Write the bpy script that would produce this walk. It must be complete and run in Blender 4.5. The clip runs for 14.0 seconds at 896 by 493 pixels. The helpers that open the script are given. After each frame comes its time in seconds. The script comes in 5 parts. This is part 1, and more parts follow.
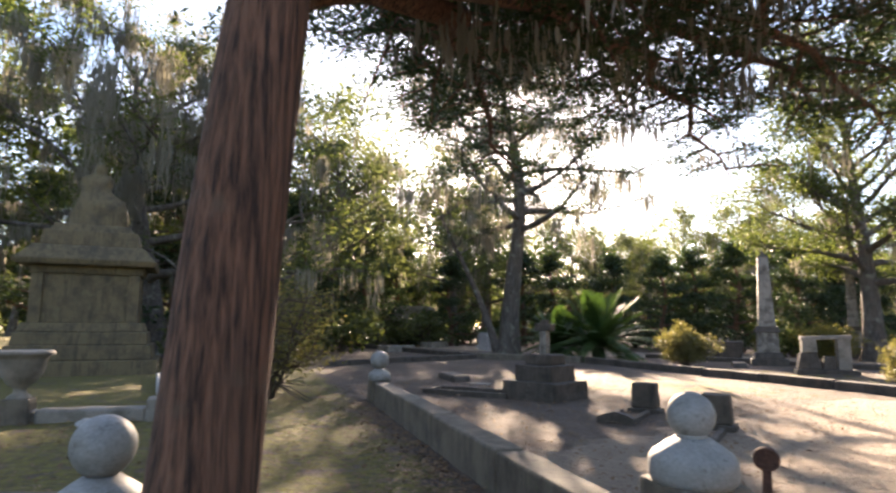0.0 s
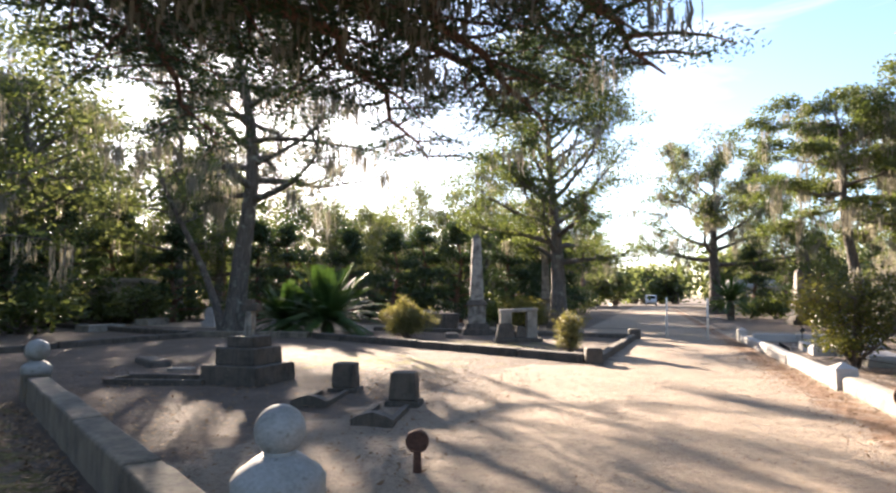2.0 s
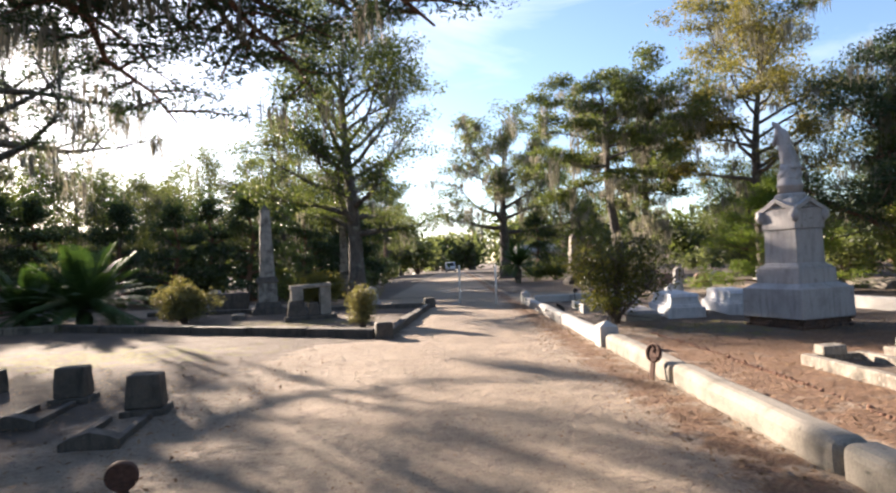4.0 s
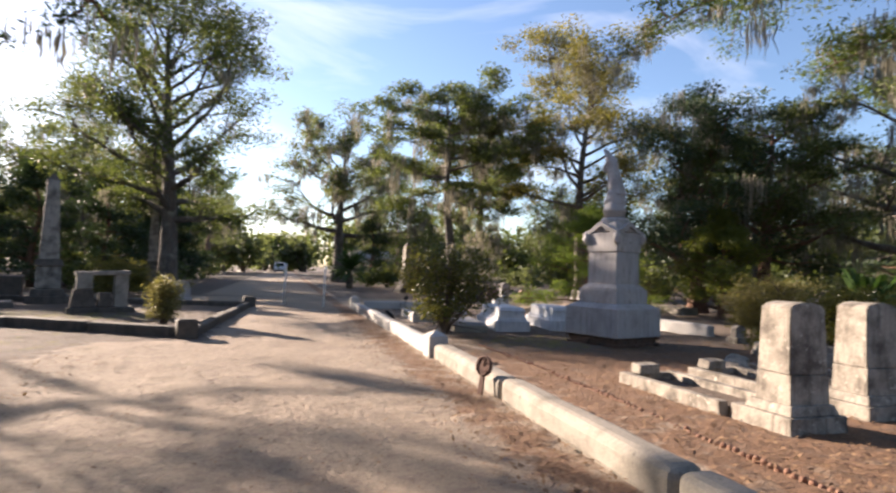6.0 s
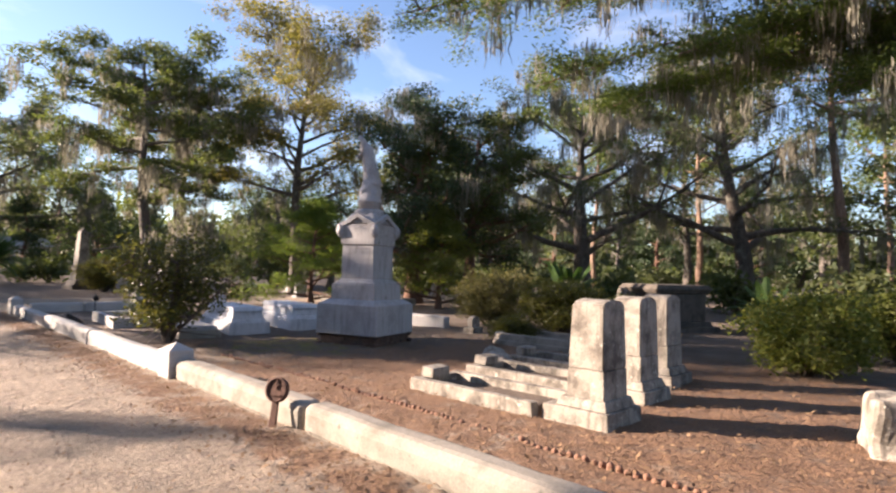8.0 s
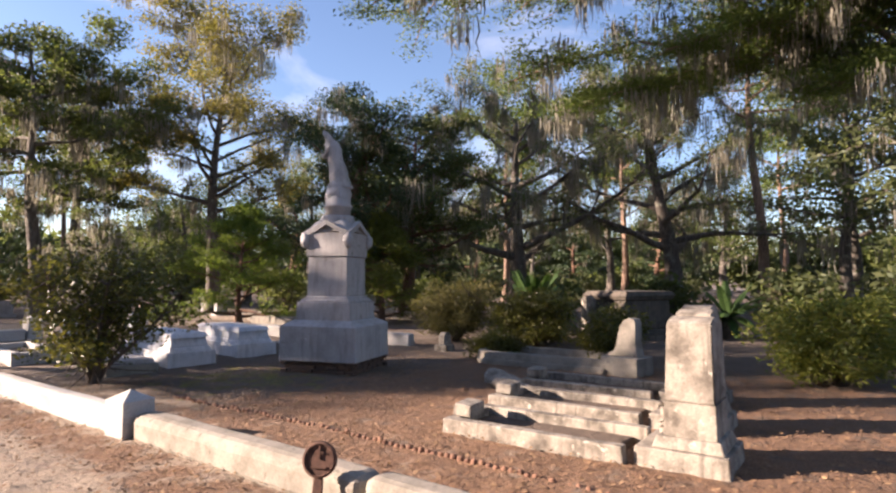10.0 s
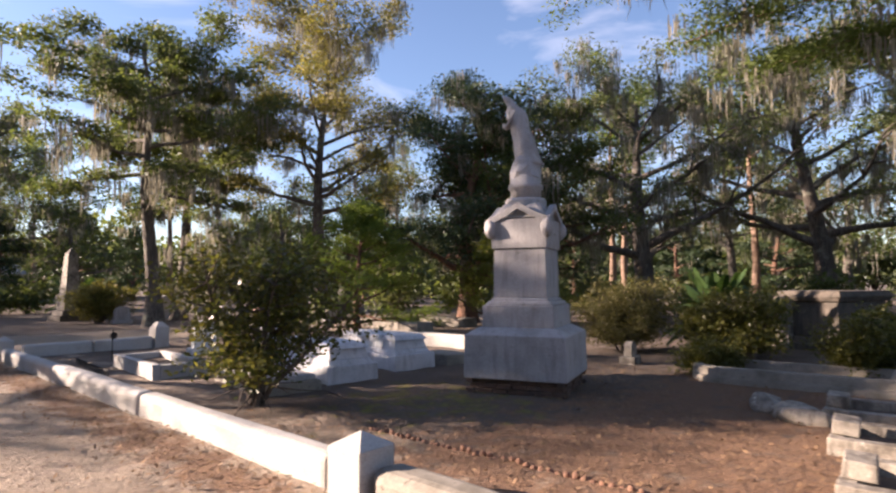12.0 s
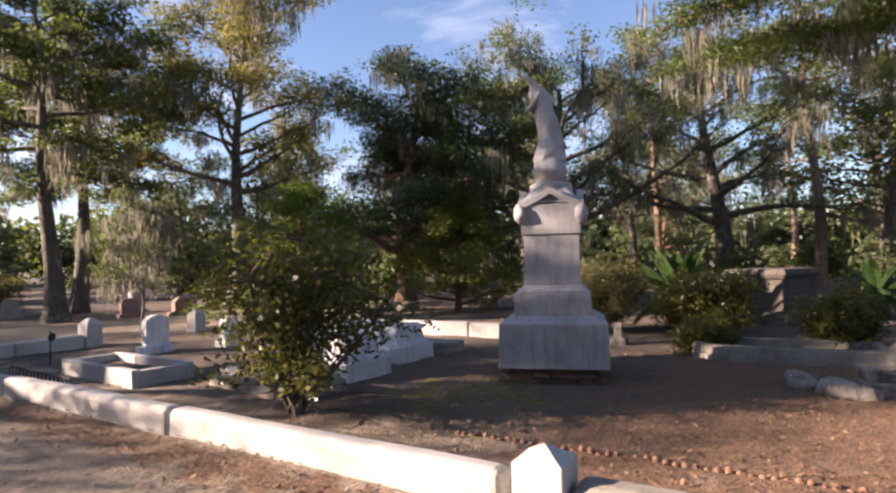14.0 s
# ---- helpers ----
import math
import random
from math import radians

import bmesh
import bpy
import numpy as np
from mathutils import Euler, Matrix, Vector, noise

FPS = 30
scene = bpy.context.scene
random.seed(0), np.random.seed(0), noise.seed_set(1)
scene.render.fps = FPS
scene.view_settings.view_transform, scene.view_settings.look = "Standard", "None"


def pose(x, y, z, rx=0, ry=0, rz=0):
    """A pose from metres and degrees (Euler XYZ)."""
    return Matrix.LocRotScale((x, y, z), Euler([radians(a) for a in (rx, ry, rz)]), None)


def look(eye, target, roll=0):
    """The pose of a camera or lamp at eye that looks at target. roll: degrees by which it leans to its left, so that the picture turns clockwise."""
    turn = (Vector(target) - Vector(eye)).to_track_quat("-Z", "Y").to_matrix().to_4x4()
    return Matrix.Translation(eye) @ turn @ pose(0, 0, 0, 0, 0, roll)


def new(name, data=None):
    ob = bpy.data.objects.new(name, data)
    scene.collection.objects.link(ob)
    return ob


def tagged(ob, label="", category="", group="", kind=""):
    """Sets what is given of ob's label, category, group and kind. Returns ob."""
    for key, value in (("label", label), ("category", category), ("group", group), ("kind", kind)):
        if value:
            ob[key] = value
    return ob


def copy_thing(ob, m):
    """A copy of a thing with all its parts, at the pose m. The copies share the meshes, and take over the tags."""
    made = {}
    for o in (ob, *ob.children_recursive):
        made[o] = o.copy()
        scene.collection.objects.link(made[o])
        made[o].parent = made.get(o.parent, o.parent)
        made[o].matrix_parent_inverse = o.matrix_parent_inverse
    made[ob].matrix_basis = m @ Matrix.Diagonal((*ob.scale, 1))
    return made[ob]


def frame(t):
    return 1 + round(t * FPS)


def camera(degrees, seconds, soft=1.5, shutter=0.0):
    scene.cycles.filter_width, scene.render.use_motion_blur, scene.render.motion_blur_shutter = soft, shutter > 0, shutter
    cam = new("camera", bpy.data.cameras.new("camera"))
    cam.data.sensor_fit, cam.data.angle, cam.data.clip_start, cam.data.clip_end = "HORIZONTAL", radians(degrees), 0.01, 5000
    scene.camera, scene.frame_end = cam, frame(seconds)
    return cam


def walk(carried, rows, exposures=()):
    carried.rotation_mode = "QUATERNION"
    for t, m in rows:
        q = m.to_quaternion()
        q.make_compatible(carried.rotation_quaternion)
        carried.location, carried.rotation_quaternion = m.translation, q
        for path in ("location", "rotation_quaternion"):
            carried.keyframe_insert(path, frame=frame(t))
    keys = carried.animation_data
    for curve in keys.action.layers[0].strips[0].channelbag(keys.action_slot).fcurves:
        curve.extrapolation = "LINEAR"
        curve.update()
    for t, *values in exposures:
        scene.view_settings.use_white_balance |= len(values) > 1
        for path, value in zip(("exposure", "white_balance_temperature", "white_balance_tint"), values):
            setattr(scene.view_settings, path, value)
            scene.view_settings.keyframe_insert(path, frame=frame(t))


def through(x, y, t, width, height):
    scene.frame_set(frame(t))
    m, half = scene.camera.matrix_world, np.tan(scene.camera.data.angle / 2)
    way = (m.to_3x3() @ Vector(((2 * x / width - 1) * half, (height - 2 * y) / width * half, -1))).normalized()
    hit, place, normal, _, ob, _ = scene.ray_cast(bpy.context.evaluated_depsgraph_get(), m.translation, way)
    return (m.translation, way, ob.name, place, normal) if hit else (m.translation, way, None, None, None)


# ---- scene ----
cam = camera(74.2, 14.0, soft=2.3, shutter=0.3)
PATH = [
    (0, (0.133, 0.15, 1.406), (-1.22, 1.599, 1.67), 0.4),
    (0.5, (0.253, 0.242, 1.448), (-0.924, 1.84, 1.687), 0.8),
    (1, (0.361, 0.316, 1.525), (-0.581, 2.067, 1.734), 0.8),
    (1.5, (0.487, 0.483, 1.567), (-0.265, 2.327, 1.754), 0.3),
    (2, (0.564, 0.817, 1.569), (-0.086, 2.701, 1.74), -0.0),
    (2.5, (0.637, 1.06, 1.58), (0.166, 2.998, 1.724), -1.3),
    (3, (0.795, 1.318, 1.633), (0.52, 3.297, 1.73), -2.5),
    (5.5, (0.925, 2.393, 1.565), (1.245, 4.367, 1.618), 0.7),
    (6, (1.001, 2.654, 1.507), (1.531, 4.581, 1.588), 1.9),
    (6.5, (0.959, 3.056, 1.536), (1.789, 4.873, 1.623), 2.6),
    (7, (0.934, 3.407, 1.536), (1.955, 5.124, 1.631), 3.3),
    (7.5, (0.786, 3.781, 1.533), (1.965, 5.395, 1.62), 2.5),
    (8, (0.495, 4.289, 1.564), (1.895, 5.716, 1.644), 1.7),
    (10.5, (0.554, 6.952, 1.619), (2.161, 8.137, 1.734), 0.2),
    (11, (0.672, 7.691, 1.566), (2.227, 8.942, 1.686), -0.1),
    (11.5, (0.794, 8.517, 1.563), (2.296, 9.831, 1.689), -0.2),
    (12, (0.856, 9.255, 1.519), (2.307, 10.625, 1.648), -0.3),
    (12.5, (0.809, 9.826, 1.481), (2.22, 11.238, 1.609), -0.4),
    (13, (0.586, 10.234, 1.531), (2.061, 11.581, 1.638), -0.9),
    (13.5, (0.264, 10.629, 1.592), (1.842, 11.855, 1.675), -1.2),
    (14, (-0.044, 11.116, 1.67), (1.642, 12.19, 1.725), -1.3),
]
walk(cam, [(t, look(eye, goal, roll)) for t, eye, goal, roll in PATH], [(0.0, 3.0, 7500, 20), (3.0, 2.5, 6600, 16), (5.5, 2.0, 6700, 19), (8.0, 2.25, 6700, 22), (11.0, 2.1, 6800, 26), (14.0, 2.1, 6800, 26)])

# ---- world, sun ----
SUN_AZ, SUN_EL = 38.5, 18.0          # degrees left of the road's direction, and above the horizon
world = bpy.data.worlds.new("sky")
scene.world = world
world.use_nodes = True
wt = world.node_tree
sky = wt.nodes.new("ShaderNodeTexSky")
sky.sky_type, sky.sun_disc = "NISHITA", False
sky.sun_elevation, sky.sun_rotation = radians(SUN_EL), radians(-SUN_AZ)
sky.air_density, sky.dust_density, sky.ozone_density = 1.0, 0.5, 3.0
# thin streaks of cloud
co = wt.nodes.new("ShaderNodeTexCoord")
mp = wt.nodes.new("ShaderNodeMapping")
mp.inputs["Scale"].default_value = (1.2, 2.6, 5.0)
mp.inputs["Rotation"].default_value = (0.2, 0.1, 0.7)
cn = wt.nodes.new("ShaderNodeTexNoise")
cn.inputs["Scale"].default_value, cn.inputs["Detail"].default_value, cn.inputs["Roughness"].default_value = 1.6, 7.0, 0.55
cn.inputs["Distortion"].default_value = 0.6
cr = wt.nodes.new("ShaderNodeMapRange")
cr.inputs["From Min"].default_value, cr.inputs["From Max"].default_value, cr.inputs["To Max"].default_value = 0.5, 0.8, 0.5
cm = wt.nodes.new("ShaderNodeMix")
cm.data_type = "RGBA"
cm.inputs["B"].default_value = (7.0, 7.2, 7.6, 1)
bg = wt.nodes["Background"]
bg.inputs["Strength"].default_value = 0.062
wt.links.new(co.outputs["Generated"], mp.inputs["Vector"])
wt.links.new(mp.outputs["Vector"], cn.inputs["Vector"])
wt.links.new(cn.outputs["Fac"], cr.inputs["Value"])
wt.links.new(cr.outputs["Result"], cm.inputs["Factor"])
wt.links.new(sky.outputs["Color"], cm.inputs["A"])
wt.links.new(cm.outputs["Result"], bg.inputs["Color"])

sun = new("sun", bpy.data.lights.new("sun", "SUN"))
sun.data.energy, sun.data.angle, sun.data.color = 5.0, radians(0.53), (1.0, 0.87, 0.70)
sun_dir = Vector((-math.sin(radians(SUN_AZ)) * math.cos(radians(SUN_EL)), math.cos(radians(SUN_AZ)) * math.cos(radians(SUN_EL)), math.sin(radians(SUN_EL))))
sun.matrix_world = look(sun_dir * 100, (0, 0, 0))


# ---- materials ----
def nodes_of(m):
    m.use_nodes = True
    t = m.node_tree
    return t, t.nodes["Principled BSDF"]


def ramp_mix(t, fac, a, b):
    x = t.nodes.new("ShaderNodeMix")
    x.data_type = "RGBA"
    t.links.new(fac, x.inputs["Factor"])
    for key, v in (("A", a), ("B", b)):
        if isinstance(v, tuple):
            x.inputs[key].default_value = (*v, 1)
        else:
            t.links.new(v, x.inputs[key])
    return x.outputs["Result"]


def noise_fac(t, vec, scale, lo, hi, detail=5.0, rough=0.6):
    n = t.nodes.new("ShaderNodeTexNoise")
    n.inputs["Scale"].default_value, n.inputs["Detail"].default_value, n.inputs["Roughness"].default_value = scale, detail, rough
    t.links.new(vec, n.inputs["Vector"])
    r = t.nodes.new("ShaderNodeMapRange")
    r.inputs["From Min"].default_value, r.inputs["From Max"].default_value = lo, hi
    t.links.new(n.outputs["Fac"], r.inputs["Value"])
    return r.outputs["Result"], n.outputs["Fac"]


def coords(t, stretch=(1, 1, 1), world_space=True):
    if world_space:
        v = t.nodes.new("ShaderNodeNewGeometry").outputs["Position"]
    else:
        v = t.nodes.new("ShaderNodeTexCoord").outputs["Object"]
    m = t.nodes.new("ShaderNodeMapping")
    m.inputs["Scale"].default_value = stretch
    t.links.new(v, m.inputs["Vector"])
    return m.outputs["Vector"]


def stone(name, base, stain, lichen=None, scale=3.0, rough=0.85, bump=0.25, stain_at=(0.45, 0.7), lichen_at=(0.6, 0.72), streak=1.0):
    """Weathered stone: broad blotches, downward streaks, fine grain and patches of lichen."""
    m = bpy.data.materials.new(name)
    t, p = nodes_of(m)
    v = coords(t)
    big, _ = noise_fac(t, v, scale, *stain_at)
    col = ramp_mix(t, big, base, stain)
    if streak:
        s, _ = noise_fac(t, coords(t, (7, 7, 0.9)), 1.6, 0.5, 0.78)
        dark = tuple(c * (1 - 0.38 * streak) for c in stain)
        col = ramp_mix(t, s, col, dark)
    if lichen:
        l, _ = noise_fac(t, v, scale * 3.2, *lichen_at, detail=8.0)
        col = ramp_mix(t, l, col, lichen)
    fine, raw = noise_fac(t, v, 60.0, 0.3, 0.75)
    mul = t.nodes.new("ShaderNodeMix")
    mul.data_type, mul.blend_type = "RGBA", "MULTIPLY"
    mul.inputs["Factor"].default_value = 0.35
    t.links.new(col, mul.inputs["A"])
    t.links.new(fine, mul.inputs["B"])
    t.links.new(mul.outputs["Result"], p.inputs["Base Color"])
    p.inputs["Roughness"].default_value = rough
    b = t.nodes.new("ShaderNodeBump")
    b.inputs["Strength"].default_value, b.inputs["Distance"].default_value = bump, 0.02
    _, mid = noise_fac(t, v, 18.0, 0.3, 0.7)
    t.links.new(mid, b.inputs["Height"])
    t.links.new(b.outputs["Normal"], p.inputs["Normal"])
    return m


def leaf(name, a, b, through=0.45, rough=0.55, passed=(1.3, 1.3, 0.85, 1)):
    """Leaves: colour varies leaf by leaf, light comes through."""
    m = bpy.data.materials.new(name)
    t, p = nodes_of(m)
    g = t.nodes.new("ShaderNodeNewGeometry")
    col = ramp_mix(t, g.outputs["Random Per Island"], a, b)
    n, _ = noise_fac(t, coords(t), 0.45, 0.35, 0.7, detail=2.0)
    col = ramp_mix(t, n, col, tuple(0.5 * (x + y) * 0.75 for x, y in zip(a, b)))
    t.links.new(col, p.inputs["Base Color"])
    p.inputs["Roughness"].default_value = rough
    p.inputs["Specular IOR Level"].default_value = 0.35
    tr = t.nodes.new("ShaderNodeBsdfTranslucent")
    tc = t.nodes.new("ShaderNodeMix")
    tc.data_type, tc.blend_type = "RGBA", "MULTIPLY"
    tc.inputs["Factor"].default_value = 1.0
    tc.inputs["B"].default_value = passed
    t.links.new(col, tc.inputs["A"])
    t.links.new(tc.outputs["Result"], tr.inputs["Color"])
    mx = t.nodes.new("ShaderNodeMixShader")
    mx.inputs["Fac"].default_value = through
    t.links.new(p.outputs["BSDF"], mx.inputs[1])
    t.links.new(tr.outputs["BSDF"], mx.inputs[2])
    t.links.new(mx.outputs["Shader"], t.nodes["Material Output"].inputs["Surface"])
    return m


def bark(name, a, b, c, stretch=(9, 9, 0.7), bump=0.9, lichen=None):
    m = bpy.data.materials.new(name)
    t, p = nodes_of(m)
    v = coords(t, stretch)
    f, raw = noise_fac(t, v, 2.2, 0.38, 0.62, detail=7.0)
    col = ramp_mix(t, f, a, b)
    f2, _ = noise_fac(t, coords(t, (2, 2, 0.8)), 1.7, 0.5, 0.85)
    col = ramp_mix(t, f2, col, c)
    if lichen:
        f3, _ = noise_fac(t, coords(t), 3.1, 0.55, 0.7)
        col = ramp_mix(t, f3, col, lichen)
    t.links.new(col, p.inputs["Base Color"])
    p.inputs["Roughness"].default_value = 0.95
    bn = t.nodes.new("ShaderNodeBump")
    bn.inputs["Strength"].default_value, bn.inputs["Distance"].default_value = bump, 0.05
    t.links.new(raw, bn.inputs["Height"])
    t.links.new(bn.outputs["Normal"], p.inputs["Normal"])
    return m


def plain(name, colour, rough=0.6, metal=0.0, vary=0.25, scale=9.0):
    m = bpy.data.materials.new(name)
    t, p = nodes_of(m)
    f, _ = noise_fac(t, coords(t), scale, 0.35, 0.7)
    t.links.new(ramp_mix(t, f, colour, tuple(c * (1 - vary) for c in colour)), p.inputs["Base Color"])
    p.inputs["Roughness"].default_value, p.inputs["Metallic"].default_value = rough, metal
    return m


WHITE_STONE = stone("white_marble_kerb", (0.46, 0.44, 0.405), (0.34, 0.32, 0.285), (0.36, 0.34, 0.30), scale=2.0, stain_at=(0.5, 0.75), bump=0.15, lichen_at=(0.66, 0.8), streak=False)
MARBLE = stone("grey_marble", (0.43, 0.41, 0.40), (0.29, 0.275, 0.26), (0.15, 0.135, 0.115), scale=2.6, stain_at=(0.5, 0.75), lichen_at=(0.62, 0.76), bump=0.2, streak=0.35)
TOMB_WHITE = stone("painted_tomb", (0.66, 0.67, 0.68), (0.52, 0.53, 0.54), None, scale=2.0, bump=0.1)
KERB_GREY = stone("old_cement_kerb", (0.31, 0.275, 0.225), (0.17, 0.15, 0.115), (0.1, 0.092, 0.07), scale=3.2, lichen_at=(0.62, 0.72), streak=False)
LICHEN_STONE = stone("lichened_stone", (0.335, 0.295, 0.24), (0.105, 0.088, 0.068), (0.47, 0.44, 0.37), scale=3.8, stain_at=(0.44, 0.66), lichen_at=(0.6, 0.7), bump=0.45)
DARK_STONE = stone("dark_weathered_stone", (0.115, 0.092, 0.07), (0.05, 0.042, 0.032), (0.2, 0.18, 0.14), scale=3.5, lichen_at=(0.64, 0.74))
WALL_STONE = stone("coping_stone", (0.19, 0.155, 0.11), (0.08, 0.066, 0.048), (0.14, 0.14, 0.065), scale=2.6, lichen_at=(0.6, 0.75))
BALL_STONE = stone("ball_stone", (0.33, 0.33, 0.31), (0.22, 0.22, 0.20), (0.15, 0.14, 0.12), scale=5.0, rough=0.6, bump=0.1, streak=False)
BROWN_STONE = stone("brown_monument_stone", (0.19, 0.14, 0.07), (0.085, 0.066, 0.04), (0.2, 0.17, 0.085), scale=2.2, lichen_at=(0.55, 0.75))
BRICK = stone("old_brick", (0.13, 0.075, 0.05), (0.06, 0.042, 0.035), (0.15, 0.14, 0.09), scale=6.0, streak=False)
TERRACOTTA = stone("clay_edging", (0.25, 0.125, 0.075), (0.14, 0.075, 0.05), None, scale=9.0, streak=False)
RUST = plain("rusty_iron", (0.13, 0.065, 0.045), 0.8, 0.3, 0.5, 25)
DARK_IRON = plain("dark_iron", (0.02, 0.02, 0.02), 0.6, 0.6)
PAINT_WHITE = plain("white_paint", (0.75, 0.74, 0.70), 0.5, 0, 0.15)
CAR_PAINT = plain("van_paint", (0.70, 0.71, 0.72), 0.3, 0, 0.05)
CAR_GLASS = plain("van_glass", (0.03, 0.035, 0.04), 0.08)
RUBBER = plain("tyre_rubber", (0.02, 0.02, 0.02), 0.85)
WOOD = plain("weathered_wood", (0.26, 0.20, 0.14), 0.85)
PLASTER = plain("pale_wall", (0.36, 0.35, 0.30), 0.85)
ROOFING = plain("grey_roof", (0.30, 0.31, 0.30), 0.8)
PINK_GRANITE = stone("pink_granite", (0.36, 0.22, 0.18), (0.27, 0.17, 0.14), None, scale=8, streak=False)

CEDAR_BARK = bark("red_cedar_bark", (0.23, 0.115, 0.07), (0.035, 0.02, 0.014), (0.13, 0.075, 0.05), stretch=(19, 19, 1.3), bump=1.0, lichen=(0.15, 0.11, 0.075))
OAK_BARK = bark("oak_bark", (0.13, 0.105, 0.085), (0.05, 0.042, 0.035), (0.17, 0.15, 0.125), lichen=(0.22, 0.22, 0.17))
PINE_BARK = bark("pine_bark", (0.27, 0.175, 0.12), (0.12, 0.08, 0.06), (0.22, 0.15, 0.11), stretch=(8, 8, 1.6))
TWIG = bark("twig_bark", (0.12, 0.09, 0.065), (0.06, 0.045, 0.035), (0.10, 0.08, 0.06), bump=0.3)
CEDAR_LEAF = leaf("cedar_foliage", (0.026, 0.05, 0.022), (0.062, 0.09, 0.034), 0.28)
OAK_LEAF = leaf("oak_foliage", (0.04, 0.066, 0.02), (0.14, 0.16, 0.05), 0.48)
YELLOW_LEAF = leaf("autumn_foliage", (0.08, 0.095, 0.028), (0.27, 0.22, 0.06), 0.48)
# distance haze mixed into the leaf colour: paler and greyer than the oak
HAZE_LEAF = leaf("hazed_foliage", (0.06, 0.085, 0.04), (0.15, 0.165, 0.07), 0.55)
PINE_LEAF = leaf("pine_foliage", (0.05, 0.09, 0.02), (0.15, 0.185, 0.045), 0.48)
BRIGHT_LEAF = leaf("bright_foliage", (0.06, 0.1, 0.018), (0.22, 0.22, 0.045), 0.5)
# vivid green, albedo raised to paint in sunlight on the young cedar
SUNLIT_LEAF = leaf("sunlit_green_foliage", (0.07, 0.13, 0.02), (0.20, 0.25, 0.05), 0.5)
HOLLY_LEAF = leaf("glossy_shrub_foliage", (0.035, 0.055, 0.013), (0.19, 0.17, 0.04), 0.42, 0.35)
DRY_LEAF = leaf("dry_shrub_foliage", (0.1, 0.105, 0.037), (0.25, 0.215, 0.085), 0.42)
SAGO_LEAF = leaf("sago_foliage", (0.02, 0.055, 0.014), (0.065, 0.115, 0.028), 0.3, 0.6)
MOSS = leaf("hanging_moss", (0.17, 0.165, 0.135), (0.34, 0.31, 0.24), 0.45, 0.9, (1, 1, 0.95, 1))
LITTER = leaf("fallen_leaves", (0.13, 0.065, 0.035), (0.34, 0.22, 0.12), 0.1, 0.8)


def ground_material():
    """Sand, bare earth, moss and pine straw, mixed by weights that the ground carries."""
    m = bpy.data.materials.new("sandy_ground")
    t, p = nodes_of(m)
    v = coords(t)

    def weight(name, scale, spread):
        a = t.nodes.new("ShaderNodeAttribute")
        a.attribute_name = name
        n, _ = noise_fac(t, v, scale, 0.2, 0.8, detail=6.0)
        add = t.nodes.new("ShaderNodeMath")
        add.operation = "MULTIPLY_ADD"
        t.links.new(n, add.inputs[0])
        add.inputs[1].default_value = spread
        t.links.new(a.outputs["Fac"], add.inputs[2])
        r = t.nodes.new("ShaderNodeMapRange")
        r.inputs["From Min"].default_value, r.inputs["From Max"].default_value = 0.35 + spread * 0.5, 0.65 + spread * 0.5
        r.interpolation_type = "SMOOTHSTEP"
        t.links.new(add.outputs[0], r.inputs["Value"])
        return r.outputs["Result"]

    e, _ = noise_fac(t, v, 1.3, 0.35, 0.7)
    earth = ramp_mix(t, e, (0.175, 0.125, 0.09), (0.10, 0.072, 0.052))
    s1, _ = noise_fac(t, v, 0.8, 0.35, 0.7)
    sand = ramp_mix(t, s1, (0.42, 0.33, 0.24), (0.33, 0.25, 0.18))
    s2, _ = noise_fac(t, v, 14.0, 0.5, 0.75, detail=8.0)
    sand = ramp_mix(t, s2, sand, (0.25, 0.18, 0.135))
    s3, _ = noise_fac(t, v, 4.0, 0.52, 0.72, detail=6.0)
    sand = ramp_mix(t, s3, sand, (0.29, 0.215, 0.165))
    s4, _ = noise_fac(t, v, 34.0, 0.6, 0.67, detail=6.0)
    sand = ramp_mix(t, s4, sand, (0.18, 0.125, 0.09))
    st, _ = noise_fac(t, coords(t, (1, 3, 1)), 22.0, 0.35, 0.65, detail=8.0)
    straw = ramp_mix(t, st, (0.33, 0.18, 0.095), (0.13, 0.07, 0.04))
    ms, _ = noise_fac(t, v, 9.0, 0.35, 0.65, detail=8.0)
    moss = ramp_mix(t, ms, (0.25, 0.215, 0.035), (0.12, 0.095, 0.04))
    col = ramp_mix(t, weight("sand", 2.2, 0.7), earth, sand)
    col = ramp_mix(t, weight("straw", 3.0, 0.8), col, straw)
    col = ramp_mix(t, weight("moss", 2.6, 1.1), col, moss)
    g, raw = noise_fac(t, v, 80.0, 0.32, 0.7, detail=5.0)
    mul = t.nodes.new("ShaderNodeMix")
    mul.data_type, mul.blend_type = "RGBA", "MULTIPLY"
    mul.inputs["Factor"].default_value = 0.4
    t.links.new(col, mul.inputs["A"])
    t.links.new(g, mul.inputs["B"])
    t.links.new(mul.outputs["Result"], p.inputs["Base Color"])
    p.inputs["Roughness"].default_value = 0.95
    b = t.nodes.new("ShaderNodeBump")
    b.inputs["Strength"].default_value, b.inputs["Distance"].default_value = 1.0, 0.08
    _, h = noise_fac(t, v, 11.0, 0.3, 0.7, detail=9.0, rough=0.7)
    t.links.new(h, b.inputs["Height"])
    t.links.new(b.outputs["Normal"], p.inputs["Normal"])
    return m


GROUND = ground_material()


# ---- mesh helpers ----
def obj(name, me, material, parent=None, label="", smooth=False):
    me.materials.append(material)
    if smooth:
        me.polygons.foreach_set("use_smooth", [True] * len(me.polygons))
    ob = new(name, me)
    if parent:
        ob.parent = parent
    if label:
        ob["label"] = label
    return ob


